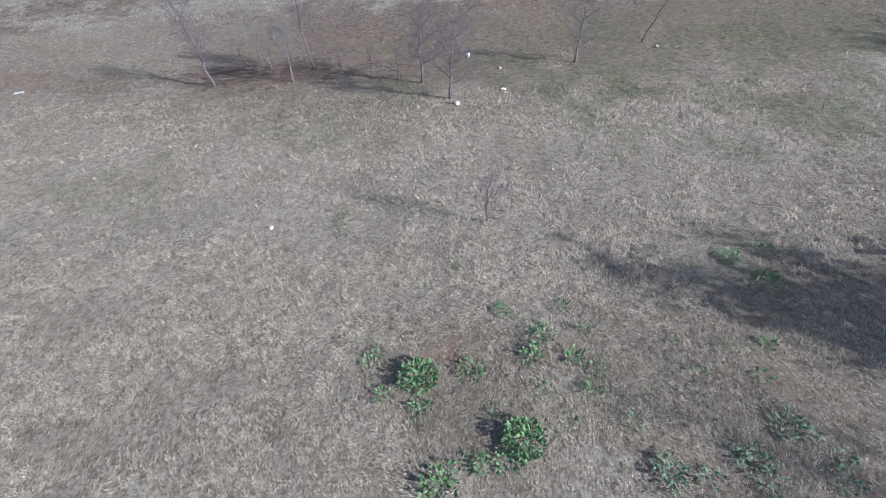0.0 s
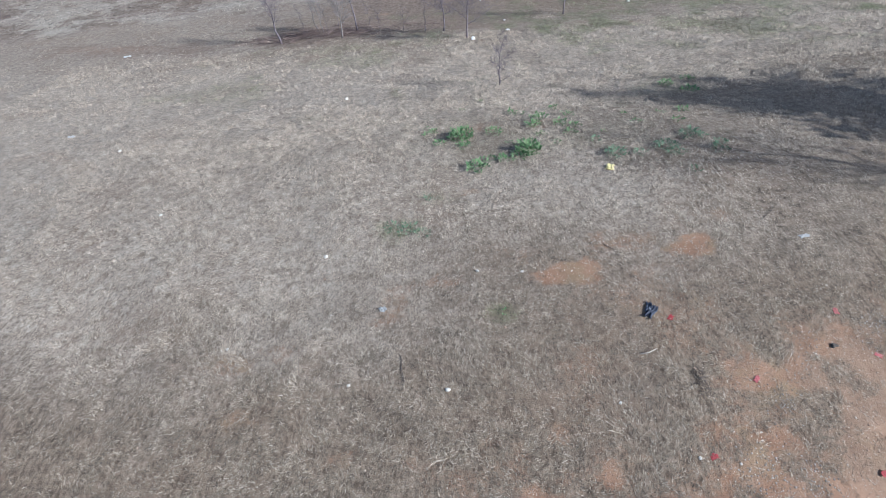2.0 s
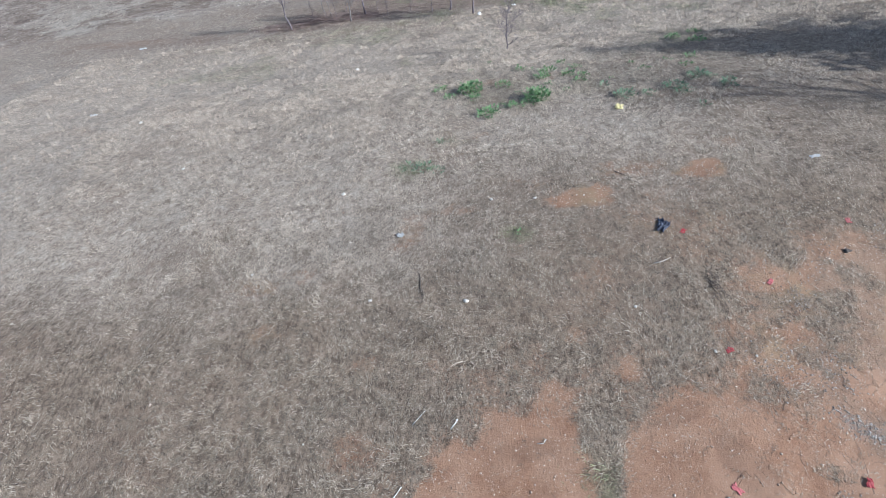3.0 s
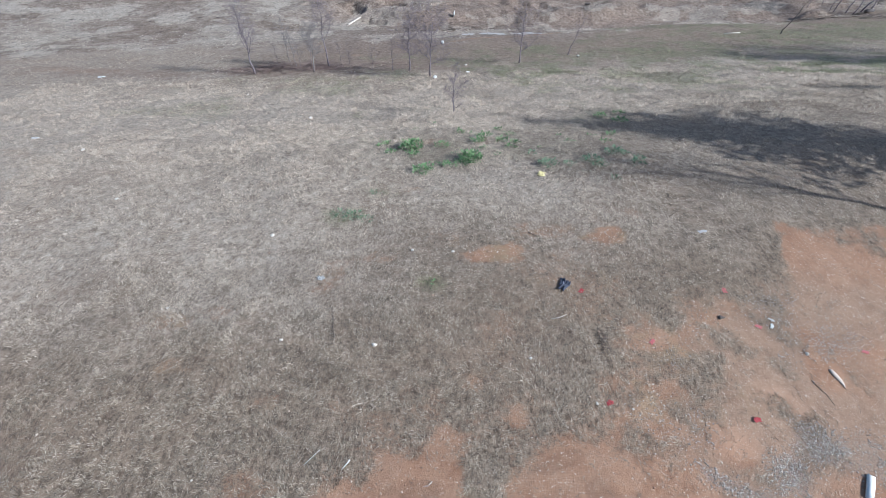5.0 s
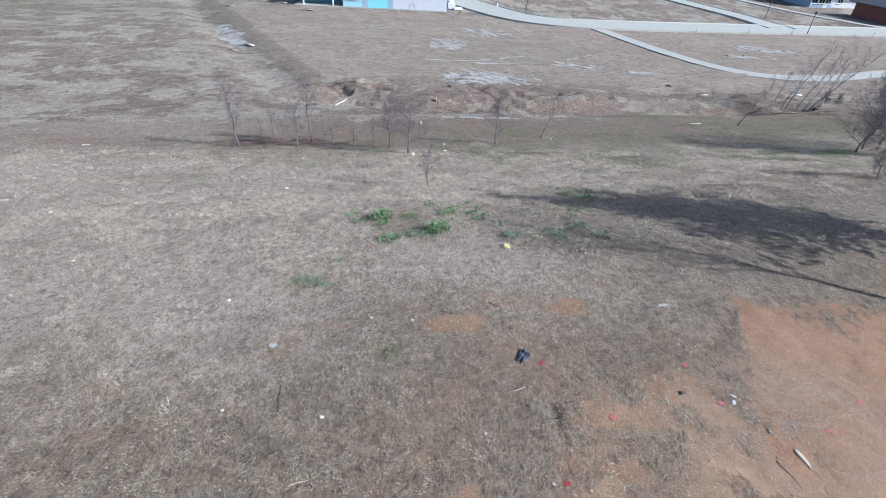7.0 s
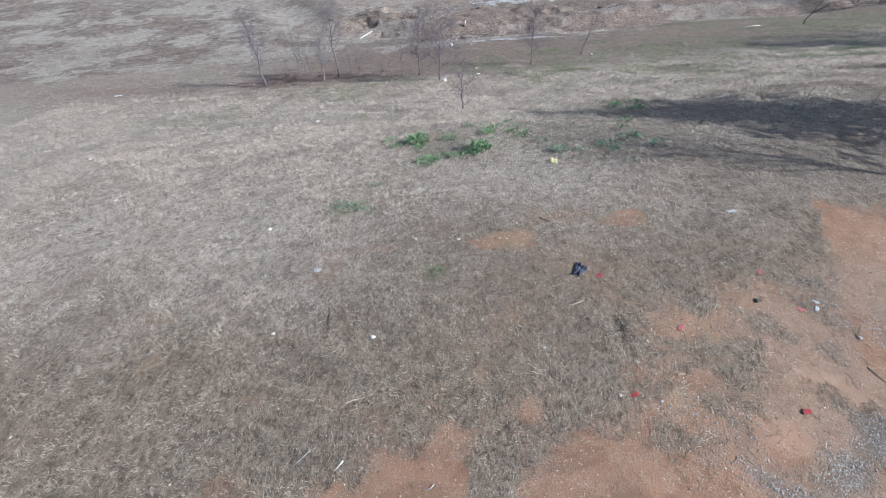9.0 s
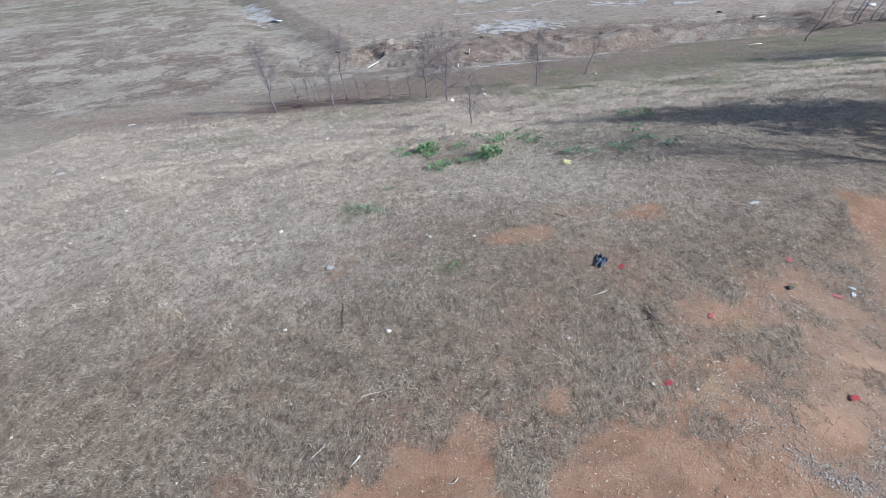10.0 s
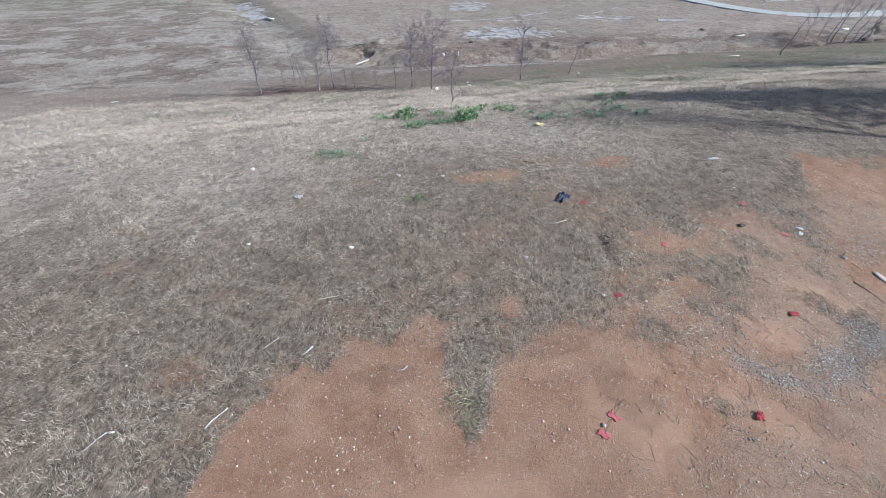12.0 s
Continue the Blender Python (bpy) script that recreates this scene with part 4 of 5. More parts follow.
def stick_heap(name, x, y, count, reach, length, radius, material, label, seed, tall=0.25):
    rng = random.Random(seed)
    tubes = Tubes()
    for _ in range(count):
        px, py = x + rng.gauss(0, reach[0]), y + rng.gauss(0, reach[1])
        a = rng.uniform(0, 2 * math.pi)
        ln = length * rng.uniform(0.4, 1.3)
        dx, dy = math.cos(a) * ln / 2, math.sin(a) * ln / 2
        up = abs(rng.gauss(0, tall)) * math.exp(-((px - x) / reach[0]) ** 2)
        ends = []
        for s in (-1, 0, 1):
            qx, qy = px + s * dx, py + s * dy + rng.gauss(0, 0.04) * ln
            ends.append((qx, qy, ground_at(qx, qy) + radius + up * (1 + 0.5 * s * rng.uniform(-1, 1))))
        r = radius * rng.uniform(0.5, 1.4)
        tubes.rod(ends, [r, r * 0.8, r * 0.35], 4)
    return tagged(new(name, tubes.mesh(name, material)), label, "branches", kind="stuff")


stick_heap("brush_pile", -9.2, 22.1, 420, (1.5, 0.55), 1.1, 0.006, M_REDTWIG, "heap of cut thorny branches between the saplings", 61, 0.22)
stick_heap("fallen_branches", -6.4, 22.1, 260, (2.2, 0.8), 0.8, 0.007, M_REDTWIG, "fallen twigs and branches under the saplings", 62, 0.06)
stick_heap("ditch_roots", -8.3, 41.2, 40, (0.6, 0.3), 1.3, 0.02, M_TWIG, "tangled roots hanging over the washed-out hole", 63, 0.15)
stick_heap("ditch_brush", 1.0, 36.2, 160, (3.0, 0.7), 1.3, 0.014, M_TWIG, "dead brush along the ditch floor", 64, 0.25)
stick_heap("straw_heap", -13.5, 70.5, 110, (1.8, 0.9), 1.3, 0.014, M_DECK, "loose pale straw and lath on the field", 65, 0.12)
stick_heap("straw_heap", -9.0, 70.1, 70, (0.9, 0.6), 1.2, 0.014, M_DECK, "loose pale straw and lath on the field", 66, 0.12)
stick_heap("ditch_bank_brush", 27, 34.8, 130, (3.5, 0.9), 1.0, 0.014, M_TWIG, "dark brush on the ditch bank under leaning trees", 67, 0.2)


for k, (x, y, s) in enumerate([(33.9, 39.8, 0.9), (35.2, 40.0, 0.8)]):
    bare_tree("shrub", x, y, s * 1.4, "low dark dead bush beyond the leaning trees", 46 + k, M_DARKBARK, 0.03, (0, 0), 9, 1.3, 0.05, 2, 4, "dead bushes", "shrub")


def twig_litter(name, count, x0, x1, y0, y1, length, seed, material, label, radius=0.0016):
    rng = random.Random(seed)
    tubes = Tubes()
    for _ in range(count):
        px, py = rng.uniform(x0, x1), rng.uniform(y0, y1)
        if rng.random() > 0.25 + 0.75 * float(bare(px, py)):
            continue
        a = rng.gauss(2.2, 0.5)
        pts = []
        ln = length * rng.uniform(0.4, 1.4)
        for i in range(4):
            pts.append((px, py, ground_at(px, py) + radius * 1.2))
            a += rng.gauss(0, 0.3)
            px, py = px + math.cos(a) * ln / 3, py + math.sin(a) * ln / 3
        tubes.rod(pts, [radius, radius, radius * 0.8, radius * 0.4], 4)
    return tagged(new(name, tubes.mesh(name, material)), label, "twigs", kind="stuff")


twig_litter("soil_twigs", 1050, 1.4, 8.0, -1.4, 4.8, 0.15, 71, M_TWIG, "dark runners and twigs on the sandy soil")
twig_litter("soil_runners", 60, -2.4, 3.0, -2.0, 1.6, 0.14, 72, M_TWIG, "short dark twigs on the bare red soil", 0.0014)


# ---- weeds ----
def leaf_mesh(name, length, width, lobes, material, curl):
    """A lobed leaf, folded along its rib and arching."""
    v, t = [], []
    rows = 7
    for i in range(rows + 1):
        k = i / rows
        w = width * math.sin(math.pi * min(1, 0.08 + k * 0.92)) ** 0.8 * (1 + 0.25 * math.sin(k * lobes * math.pi)) / 2 + 0.002
        x = length * k
        z = curl * length * math.sin(k * 2.2) * 0.6
        v += [(x, -w, z + w * 0.35), (x, 0, z), (x, w, z + w * 0.35)]
    for i in range(rows):
        a = i * 3
        t += [(a, a + 3, a + 4), (a, a + 4, a + 1), (a + 1, a + 4, a + 5), (a + 1, a + 5, a + 2)]
    return tri_mesh(name, v, t, material)


LEAVES = [leaf_mesh("leaf", 0.125, 0.052, 5, M_LEAF, 0.55), leaf_mesh("leaf", 0.105, 0.038, 7, M_LEAF, 0.4), leaf_mesh("leaf", 0.08, 0.042, 3, M_LEAF, 0.6)]
DUSTY = [leaf_mesh("leaf", 0.13, 0.034, 6, M_DUSTY, 0.35), leaf_mesh("leaf", 0.105, 0.03, 5, M_DUSTY, 0.3), leaf_mesh("leaf", 0.08, 0.03, 3, M_DUSTY, 0.45)]


def weed(x, y, size, leaves, label, seed, kinds, tall=0.6):
    rng = random.Random(seed)
    plant = thing("weed_plant", x, y, label, "weed", "green weeds in the dead grass", sink=0.0)
    leaves = int(leaves * 1.9)
    for i in range(leaves):
        ob = new("leaf", kinds[rng.randrange(3)])
        ob.parent = plant
        rad = size * 0.66 * rng.random() ** 0.6
        a = rng.uniform(0, 2 * math.pi)
        zz = size * tall * rng.random() * (1 - 0.6 * rad / size) if rng.random() < 0.75 else 0.0
        px, py = math.cos(a) * rad, math.sin(a) * rad
        dz = ground_at(x + px, y + py) - ground_at(x, y)
        ob.matrix_basis = pose(px, py, dz + zz + 0.02, rng.gauss(0, 14), -rng.uniform(-8, 50), math.degrees(a) + rng.gauss(0, 45)) @ Matrix.Scale(rng.uniform(0.4, 0.85) * (0.5 + 0.45 * min(1, size / 0.4)), 4)
    return plant


BIG, MID, FLAT = "bushy broad-leaved green weed in dead grass", "small leafy green weed in dead grass", "low rosette of dusty grey-green leaves"
for k, (x, y, size) in enumerate([(-1.54, 8.72, 0.46), (0.0, 7.77, 0.44)]):
    weed(x, y, size, 160, BIG, 100 + k, LEAVES, 0.55)
for k, (x, y, size) in enumerate([(-0.22, 7.52, 0.30), (-0.52, 7.4, 0.28), (-0.83, 7.44, 0.18), (-1.16, 7.15, 0.40), (-2.05, 8.4, 0.25), (-0.72, 8.87, 0.32), (-2.41, 8.98, 0.18), (-2.22, 9.18, 0.22), (-2.43, 9.5, 0.14), (-1.46, 8.2, 0.26),
                                  (-0.20, 10.1, 0.26), (0.1, 9.97, 0.16), (0.87, 10.17, 0.22), (0.43, 9.54, 0.34), (0.27, 9.13, 0.32), (1.18, 9.66, 0.24), (0.89, 9.11, 0.30), (1.24, 8.9, 0.24)]):
    weed(x, y, size, int(size * size * 370), MID, 110 + k, LEAVES, 0.3)
for k, (x, y, size) in enumerate([(1.06, 8.54, 0.24), (0.36, 8.52, 0.2), (4.14, 11.44, 0.34), (4.82, 11.68, 0.3), (4.51, 10.75, 0.36), (3.82, 9.35, 0.26), (3.33, 9.3, 0.16), (3.56, 8.78, 0.24), (2.65, 8.89, 0.18),
                                  (2.5, 9.44, 0.16), (0.66, 8.07, 0.14), (1.81, 8.45, 0.12), (-0.4, 8.2, 0.16), (-0.8, 3.14, 0.12), (-1.01, 11.29, 0.14), (-1.55, 10.64, 0.14)]):
    weed(x, y, size, int(size * size * 310), MID, 140 + k, LEAVES, 0.28)
for k, (x, y, size) in enumerate([(1.83, 7.38, 0.38), (2.31, 7.32, 0.24), (2.91, 7.58, 0.36), (3.02, 7.28, 0.3), (3.54, 8.06, 0.36), (3.79, 7.91, 0.22), (4.05, 7.59, 0.24), (3.92, 7.34, 0.26), (1.54, 8.05, 0.2), (3.2, 6.6, 0.16), (-2.11, 6.0, 0.2),
                                  (-2.45, 5.05, 0.3), (-2.75, 5.12, 0.26), (-2.2, 4.95, 0.24)]):
    weed(x, y, size, int(size * size * (430 if y > 6.5 else 330)), FLAT, 170 + k, DUSTY, 0.26)


# ---- litter on the ground ----
def crumple(name, x, y, size, material, label, category, seed, group="", lumps=0.35, rz=0.0, flat=1.0):
    """A lumpy small thing: stone, clod or crushed scrap."""
    rng = random.Random(seed)
    bm = bmesh.new()
    bmesh.ops.create_icosphere(bm, subdivisions=3, radius=0.5)
    off = Vector((rng.random() * 40, rng.random() * 40, rng.random() * 40))
    for v in bm.verts:
        n = noise.noise(v.co * 2.2 + off) + 0.5 * noise.noise(v.co * 5.5 + off)
        v.co *= 1 + lumps * n
        v.co = Vector((v.co.x * size[0], v.co.y * size[1], v.co.z * size[2]))
    low = min(v.co.z for v in bm.verts)
    bmesh.ops.translate(bm, vec=(0, 0, -low), verts=bm.verts)
    for f in bm.faces:
        f.smooth = True
    ob = new(name, bm_mesh(name, bm, material))
    ob.matrix_basis = pose(x, y, ground_at(x, y) - size[2] * 0.12, 0, 0, rz)
    return tagged(ob, label, category, group)


STONES = "pale stones on the ground"
for k, (x, y, s) in enumerate([(-1.65, 1.86, 0.13), (0.70, 1.70, 0.08), (1.55, 1.0, 0.07), (5.15, 2.05, 0.10), (-1.20, 3.98, 0.11), (-0.46, 3.95, 0.10), (-3.9, 4.4, 0.14), (-11.2, 9.65, 0.2), (1.16, -0.71, 0.07),
                               (-3.68, -0.12, 0.05), (-3.07, 1.91, 0.09), (-7.8, 5.9, 0.12), (-5.05, 2.5, 0.08), (0.31, 21.8, 0.22), (6.28, 23.2, 0.26), (-0.27, 16.9, 0.12), (-5.3, 12.7, 0.2), (-9.0, 16.7, 0.14), (4.95, -0.1, 0.08), (2.05, 0.95, 0.06)]):
    crumple("stone", x, y, (s * 0.58, s * 0.46, s * 0.28), M_STONE, "pale stone lying in the grass" if y > 1 else "pale stone on bare soil", "stone", 200 + k, STONES, 0.55, k * 37)
stick_heap("root_tussock", 1.86, 2.02, 60, (0.05, 0.11), 0.16, 0.003, M_TWIG, "dark tussock of dead roots", 230, 0.05)
crumple("clod", 3.95, 2.62, (0.10, 0.08, 0.04), M_DARKSTONE, "dark clod on the orange soil", "clod", 231, lumps=0.6)
# Some lumps stand in for shaded hollows, dark openings and pipe ends.
for k, (x, y, s) in enumerate([(10.9, 40.6, 0.8), (11.5, 40.2, 0.5), (22.7, 46, 0.9), (8.7, 45.0, 0.4), (36.8, 62.5, 0.8), (39, 62.8, 0.7), (-5.2, 41.2, 0.9), (-11.5, 41.0, 0.9), (1.0, 42.3, 0.7)]):
    crumple("clod", x, y, (s * 0.55, s * 0.4, s * 0.2), M_DARKSTONE, "dark lump for eroded soil, shaded hollows and pipe ends", "clod", 240 + k, "soil lumps", 0.5, k * 50)


def sheet(name, x, y, lx, ly, material, label, category, seed, rz=0.0, rise=0.05, fold=0.4, group="", parent=None, crisp=1.0):
    """A crumpled sheet with real thickness."""
    rng = random.Random(seed)
    off = Vector((rng.random() * 50, rng.random() * 50, 0))
    nx, ny = 14, 12
    top, bottom = [], []
    base = ground_at(x, y)
    for j in range(ny + 1):
        for i in range(nx + 1):
            u, v = i / nx - 0.5, j / ny - 0.5
            w = 1 + fold * noise.noise(Vector((u * 3, v * 3, 7)) + off)
            px, py = u * lx * w, v * ly * w + 0.25 * ly * noise.noise(Vector((u * 2.2, 3, 1)) + off)
            z = rise * (0.6 + noise.noise(Vector((u * 4.5 * crisp, v * 4.5 * crisp, 2)) + off) + 0.45 * crisp * noise.noise(Vector((u * 11, v * 11, 5)) + off))
            top.append((px, py, max(z, 0.006)))
            bottom.append((px, py, max(z, 0.006) - 0.003))
    v = top + bottom
    n, t = len(top), []
    at = lambda i, j: j * (nx + 1) + i
    for j in range(ny):
        for i in range(nx):
            a, b, c, d = at(i, j), at(i + 1, j), at(i + 1, j + 1), at(i, j + 1)
            t += [(a, b, c), (a, c, d), (n + a, n + c, n + b), (n + a, n + d, n + c)]
    rim = [at(i, 0) for i in range(nx + 1)] + [at(nx, j) for j in range(1, ny + 1)] + [at(i, ny) for i in range(nx - 1, -1, -1)] + [at(0, j) for j in range(ny - 1, 0, -1)]
    for a, b in zip(rim, rim[1:] + rim[:1]):
        t += [(a, n + a, b), (b, n + a, n + b)]
    me = tri_mesh(name, v, t, material)
    if parent:
        return part(name, me, parent=parent, m=pose(0, 0, 0, 0, 0, rz))
    ob = new(name, me)
    ob.matrix_basis = pose(x, y, base, 0, 0, rz)
    return tagged(ob, label, category, group)


rag = thing("discarded_cloth", 1.42, 3.12, "crumpled navy cloth with a grey lining on the grass", "cloth", rz=55)
sheet("cloth_body", 1.46, 3.1, 0.27, 0.12, M_NAVY, "", "", 301, 0, 0.05, 0.5, parent=rag)
sheet("lining", 1.46, 3.1, 0.2, 0.08, M_GREYCLOTH, "", "", 302, 20, 0.045, 0.5, parent=rag).location = (0.05, 0.05, 0.0)
cup = thing("foam_box", 1.58, 6.85, "crushed yellow foam food box lying in the grass", "litter", rz=60)
sheet("lid", 1.58, 6.85, 0.2, 0.15, M_YELLOW, "", "", 303, 0, 0.045, 0.15, parent=cup, crisp=0.5)
sheet("base", 1.58, 6.85, 0.17, 0.13, M_YELLOW, "", "", 304, 20, 0.02, 0.1, parent=cup, crisp=0.5)
sheet("paper_scrap", -2.72, 3.2, 0.12, 0.09, M_PAPER, "crumpled whitish paper scrap in short grass", "litter", 305, 20, 0.05)
sheet("paper_scrap", 4.78, 2.52, 0.11, 0.045, M_WHITE, "torn white plastic scrap on sandy soil", "litter", 306, 60, 0.02)
sheet("paper_scrap", 4.82, 2.65, 0.10, 0.035, M_WHITE, "torn white plastic scrap on sandy soil", "litter", 307, -30, 0.02)
sheet("paper_scrap", 4.39, 4.68, 0.16, 0.07, M_PAPER, "grey paper scrap in short grass", "litter", 308, 10, 0.03)
sheet("paper_scrap", -14.0, 11.3, 0.22, 0.1, M_PAPER, "whitish sheet of paper on the bank", "litter", 309, 10, 0.05)
sheet("paper_scrap", -18.2, 21.2, 0.35, 0.14, M_PAPER, "whitish sheet of paper on the bank", "litter", 310, 10, 0.06)
crumple("plastic_bag", -1.17, 18.9, (0.16, 0.13, 0.14), M_WHITE, "white plastic bag at the foot of a bare tree", "bag", 311, lumps=0.5)
crumple("plastic_bag", 0.35, 19.9, (0.2, 0.12, 0.07), M_WHITE, "white plastic bag on green grass", "bag", 312, lumps=0.5)


def board(name, pts, width, thick, material, label, category="board", group="", stiff=False):
    """A flat bar with ragged, tapering ends through plan points."""
    v, t = [], []
    n = len(pts)
    for i, (x, y, w, up) in enumerate(pts):
        a, b = pts[max(i - 1, 0)], pts[min(i + 1, n - 1)]
        d = Vector((b[0] - a[0], b[1] - a[1], 0)).normalized()
        s = Vector((-d.y, d.x, 0)) * width * w / 2
        z = ground_at(x, y) + up + 0.004
        if stiff:
            za, zb = ground_at(*pts[0][:2]) + pts[0][3], ground_at(*pts[-1][:2]) + pts[-1][3]
            z = za + (zb - za) * i / (n - 1) + 0.03
        v += [(x - s.x, y - s.y, z), (x + s.x, y + s.y, z + width * 0.05), (x + s.x, y + s.y, z + thick + width * 0.05), (x - s.x, y - s.y, z + thick)]
    for i in range(n - 1):
        a = i * 4
        for k in range(4):
            p, q = a + k, a + (k + 1) % 4
            t += [(p, q, q + 4), (p, q + 4, p + 4)]
    t += [(0, 2, 1), (0, 3, 2), (4 * n - 4, 4 * n - 3, 4 * n - 2), (4 * n - 4, 4 * n - 2, 4 * n - 1)]
    c = Vector((pts[0][0], pts[0][1], ground_at(pts[0][0], pts[0][1])))
    me = tri_mesh(name, [tuple(Vector(p) - c) for p in v], t, material, flat=True)
    ob = new(name, me)
    ob.matrix_basis = Matrix.Translation(c)
    return tagged(ob, label, category, group)


def branch_piece(pts, radius, label):
    """A crooked bit of branch with two side shoots."""
    x0, y0 = pts[0]
    z0 = ground_at(x0, y0)
    rod = [(x - x0, y - y0, ground_at(x, y) - z0 + radius + 0.012 * (i % 2)) for i, (x, y) in enumerate(pts)]
    tubes = Tubes().rod(rod, [radius * (1 - 0.6 * i / len(pts)) for i in range(len(pts))], 6)
    for i, s in ((1, 1), (len(rod) - 2, -1)):
        a, b = Vector(rod[i]), Vector(rod[i + 1])
        d = (b - a)
        tubes.rod([a, a + d * 0.6 + Vector((-d.y, d.x, 0)) * 0.5 * s + Vector((0, 0, 0.02))], [radius * 0.5, radius * 0.2], 4)
    ob = new("branch", tubes.mesh("branch", M_TWIG))
    ob.matrix_basis = Matrix.Translation((x0, y0, z0))
    return tagged(ob, label, "branch")


scrap = crumple("plastic_bag", -0.85, 19.45, (0.12, 0.09, 0.15), M_WHITE, "torn white plastic bag caught in bare branches", "bag", 313, lumps=0.5)
scrap.location.z += 1.45
log = thing("log", 31.2, 36.9, "short dark charred log under the leaning trees", "log", rz=20)
part("trunk", Tubes().rod([(-0.4, 0, 0.13), (0, 0.03, 0.14), (0.45, 0, 0.12)], [0.13, 0.14, 0.11], 9).mesh("trunk", M_DARKBARK), parent=log)
part("branch_stub", Tubes().rod([(0.1, 0, 0.2), (0.2, 0.1, 0.42)], [0.05, 0.03], 6).mesh("branch_stub", M_DARKBARK), parent=log)
STRIPS = "white plastic strips dropped on the grass"
strip_label = "bent white plastic strip dropped on the grass"
board("plastic_strip", [(-3.57, -1.06, 0.7, 0), (-3.50, -0.94, 1, 0.008), (-3.45, -0.885, 1.6, 0.01), (-3.38, -0.875, 2.2, 0.006)], 0.009, 0.003, M_WHITE, strip_label, "litter", STRIPS)
board("plastic_strip", [(-2.56, -0.82, 1.8, 0), (-2.52, -0.745, 1.7, 0.008), (-2.46, -0.66, 0.6, 0.008), (-2.42, -0.60, 1.6, 0.01)], 0.009, 0.003, M_WHITE, strip_label, "litter", STRIPS)
board("plastic_strip", [(-1.86, 0.05, 1.2, 0), (-1.80, 0.12, 1.2, 0.008), (-1.775, 0.165, 2.4, 0.008)], 0.010, 0.003, M_WHITE, strip_label, "litter", STRIPS)
board("plastic_strip", [(-2.34, 0.10, 0.6, 0), (-2.26, 0.19, 0.7, 0.008), (-2.18, 0.28, 0.6, 0.01)], 0.010, 0.003, M_WHITE, "thin white plastic strip dropped on the grass", "litter", STRIPS)
board("plastic_strip", [(-0.83, -0.13, 0.6, 0), (-0.76, -0.13, 0.8, 0.01), (-0.72, -0.08, 0.6, 0.01)], 0.009, 0.003, M_WHITE, "short curled white plastic strip on soil", "litter", STRIPS)
board("straw_stem", [(1.10, 2.40, 0.6, 0.02), (1.22, 2.41, 0.8, 0.04), (1.36, 2.48, 0.5, 0.03)], 0.012, 0.006, M_CARD, "pale dry stem lying on short grass", "stem")
branch_piece([(-2.27, 1.93), (-2.29, 2.06), (-2.335, 2.17), (-2.33, 2.28), (-2.37, 2.40)], 0.009, "dark crooked branch lying in short grass")
branch_piece([(0.98, 4.55), (1.10, 4.43), (1.16, 4.36), (1.30, 4.31)], 0.007, "dark forked twig lying in short grass")
branch_piece([(5.0, 1.6), (5.06, 1.45), (5.13, 1.38), (5.15, 1.2)], 0.006, "dark crooked twig on sandy soil")
branch_piece([(3.9, 5.15), (4.1, 5.3), (4.2, 5.45)], 0.007, "dark crooked twig in short grass")
board("bark_piece", [(5.385, 1.80, 0.5, 0), (5.405, 1.76, 1.0, 0.003), (5.435, 1.70, 1.15, 0.004), (5.465, 1.64, 1.0, 0.004), (5.485, 1.58, 0.75, 0.003), (5.49, 1.54, 0.4, 0.002), (5.48, 1.51, 0.12, 0)], 0.07, 0.004, M_CHIP, "curved slab of bleached wood on sandy soil", "wood")
board("plastic_pipe", [(5.09, 0.22, 1.0, 0.0), (4.98, 0.07, 1.0, 0.01), (4.88, -0.07, 0.95, 0.0)], 0.085, 0.035, M_WHITE, "broken white plastic gutter piece beside gravel", "litter")
board("plank", [(-8.1, 35.4, 1, 0.02), (-7.95, 37.1, 1, 0.1), (-7.78, 38.9, 1, 0.25)], 0.16, 0.06, M_CARD, "pale sawn plank fallen into the ditch", "plank", stiff=True)
board("plank", [(16.6, 28.9, 1, 0.02), (17.2, 29.05, 1, 0.03), (17.7, 29.15, 1, 0.02)], 0.06, 0.03, M_CARD, "short pale plank on rough grass", "plank")
board("plank", [(-22.9, 58.3, 1, 0.1), (-22.2, 57.7, 1, 0.1), (-21.6, 57.2, 1, 0.1)], 0.3, 0.08, M_WHITE, "white board beside a muddy puddle", "plank")
board("plank", [(23.9, 42.4, 1, 0.06), (24.9, 42.5, 1, 0.06)], 0.14, 0.05, M_CARD, "pale board on the ditch bank", "plank")
board("plank", [(32.7, 42.1, 1, 0.2), (33.4, 42.2, 0.3, 0.25)], 0.4, 0.12, M_WHITE, "white scrap panel by the leaning trees", "plank")
# Plain white block added in place of a bag in the ditch.
board("ditch_bag", [(-0.2, 38.4, 1, 0.0), (-0.1, 38.4, 1, 0.2)], 0.25, 0.25, M_WHITE, "white block standing in for a bag in the ditch", "pipe")


def pin_flag(x, y, fx, fy, up, material, label, seed):
    """A survey flag: a scrap of plastic film on a thin wire."""
    rng = random.Random(seed)
    ob = thing("marker_flag", x, y, label, "marker flag", "red marker flags")
    z0 = ground_at(x, y)
    ex, ey = fx - x, fy - y
    ez = ground_at(fx, fy) - z0 + up
    part("wire", Tubes().rod([(0, 0, 0.004), (ex * 0.5, ey * 0.5, ez * 0.5 + 0.02), (ex, ey, ez)], [0.0018] * 3, 5).mesh("wire", M_WIRE), parent=ob)
    flag = sheet("flag", fx, fy, 0.105, 0.065, material, "", "", seed, rng.uniform(0, 180), 0.011, 0.45, parent=ob, crisp=0.8)
    flag.location = (ex, ey, ez)
    return ob


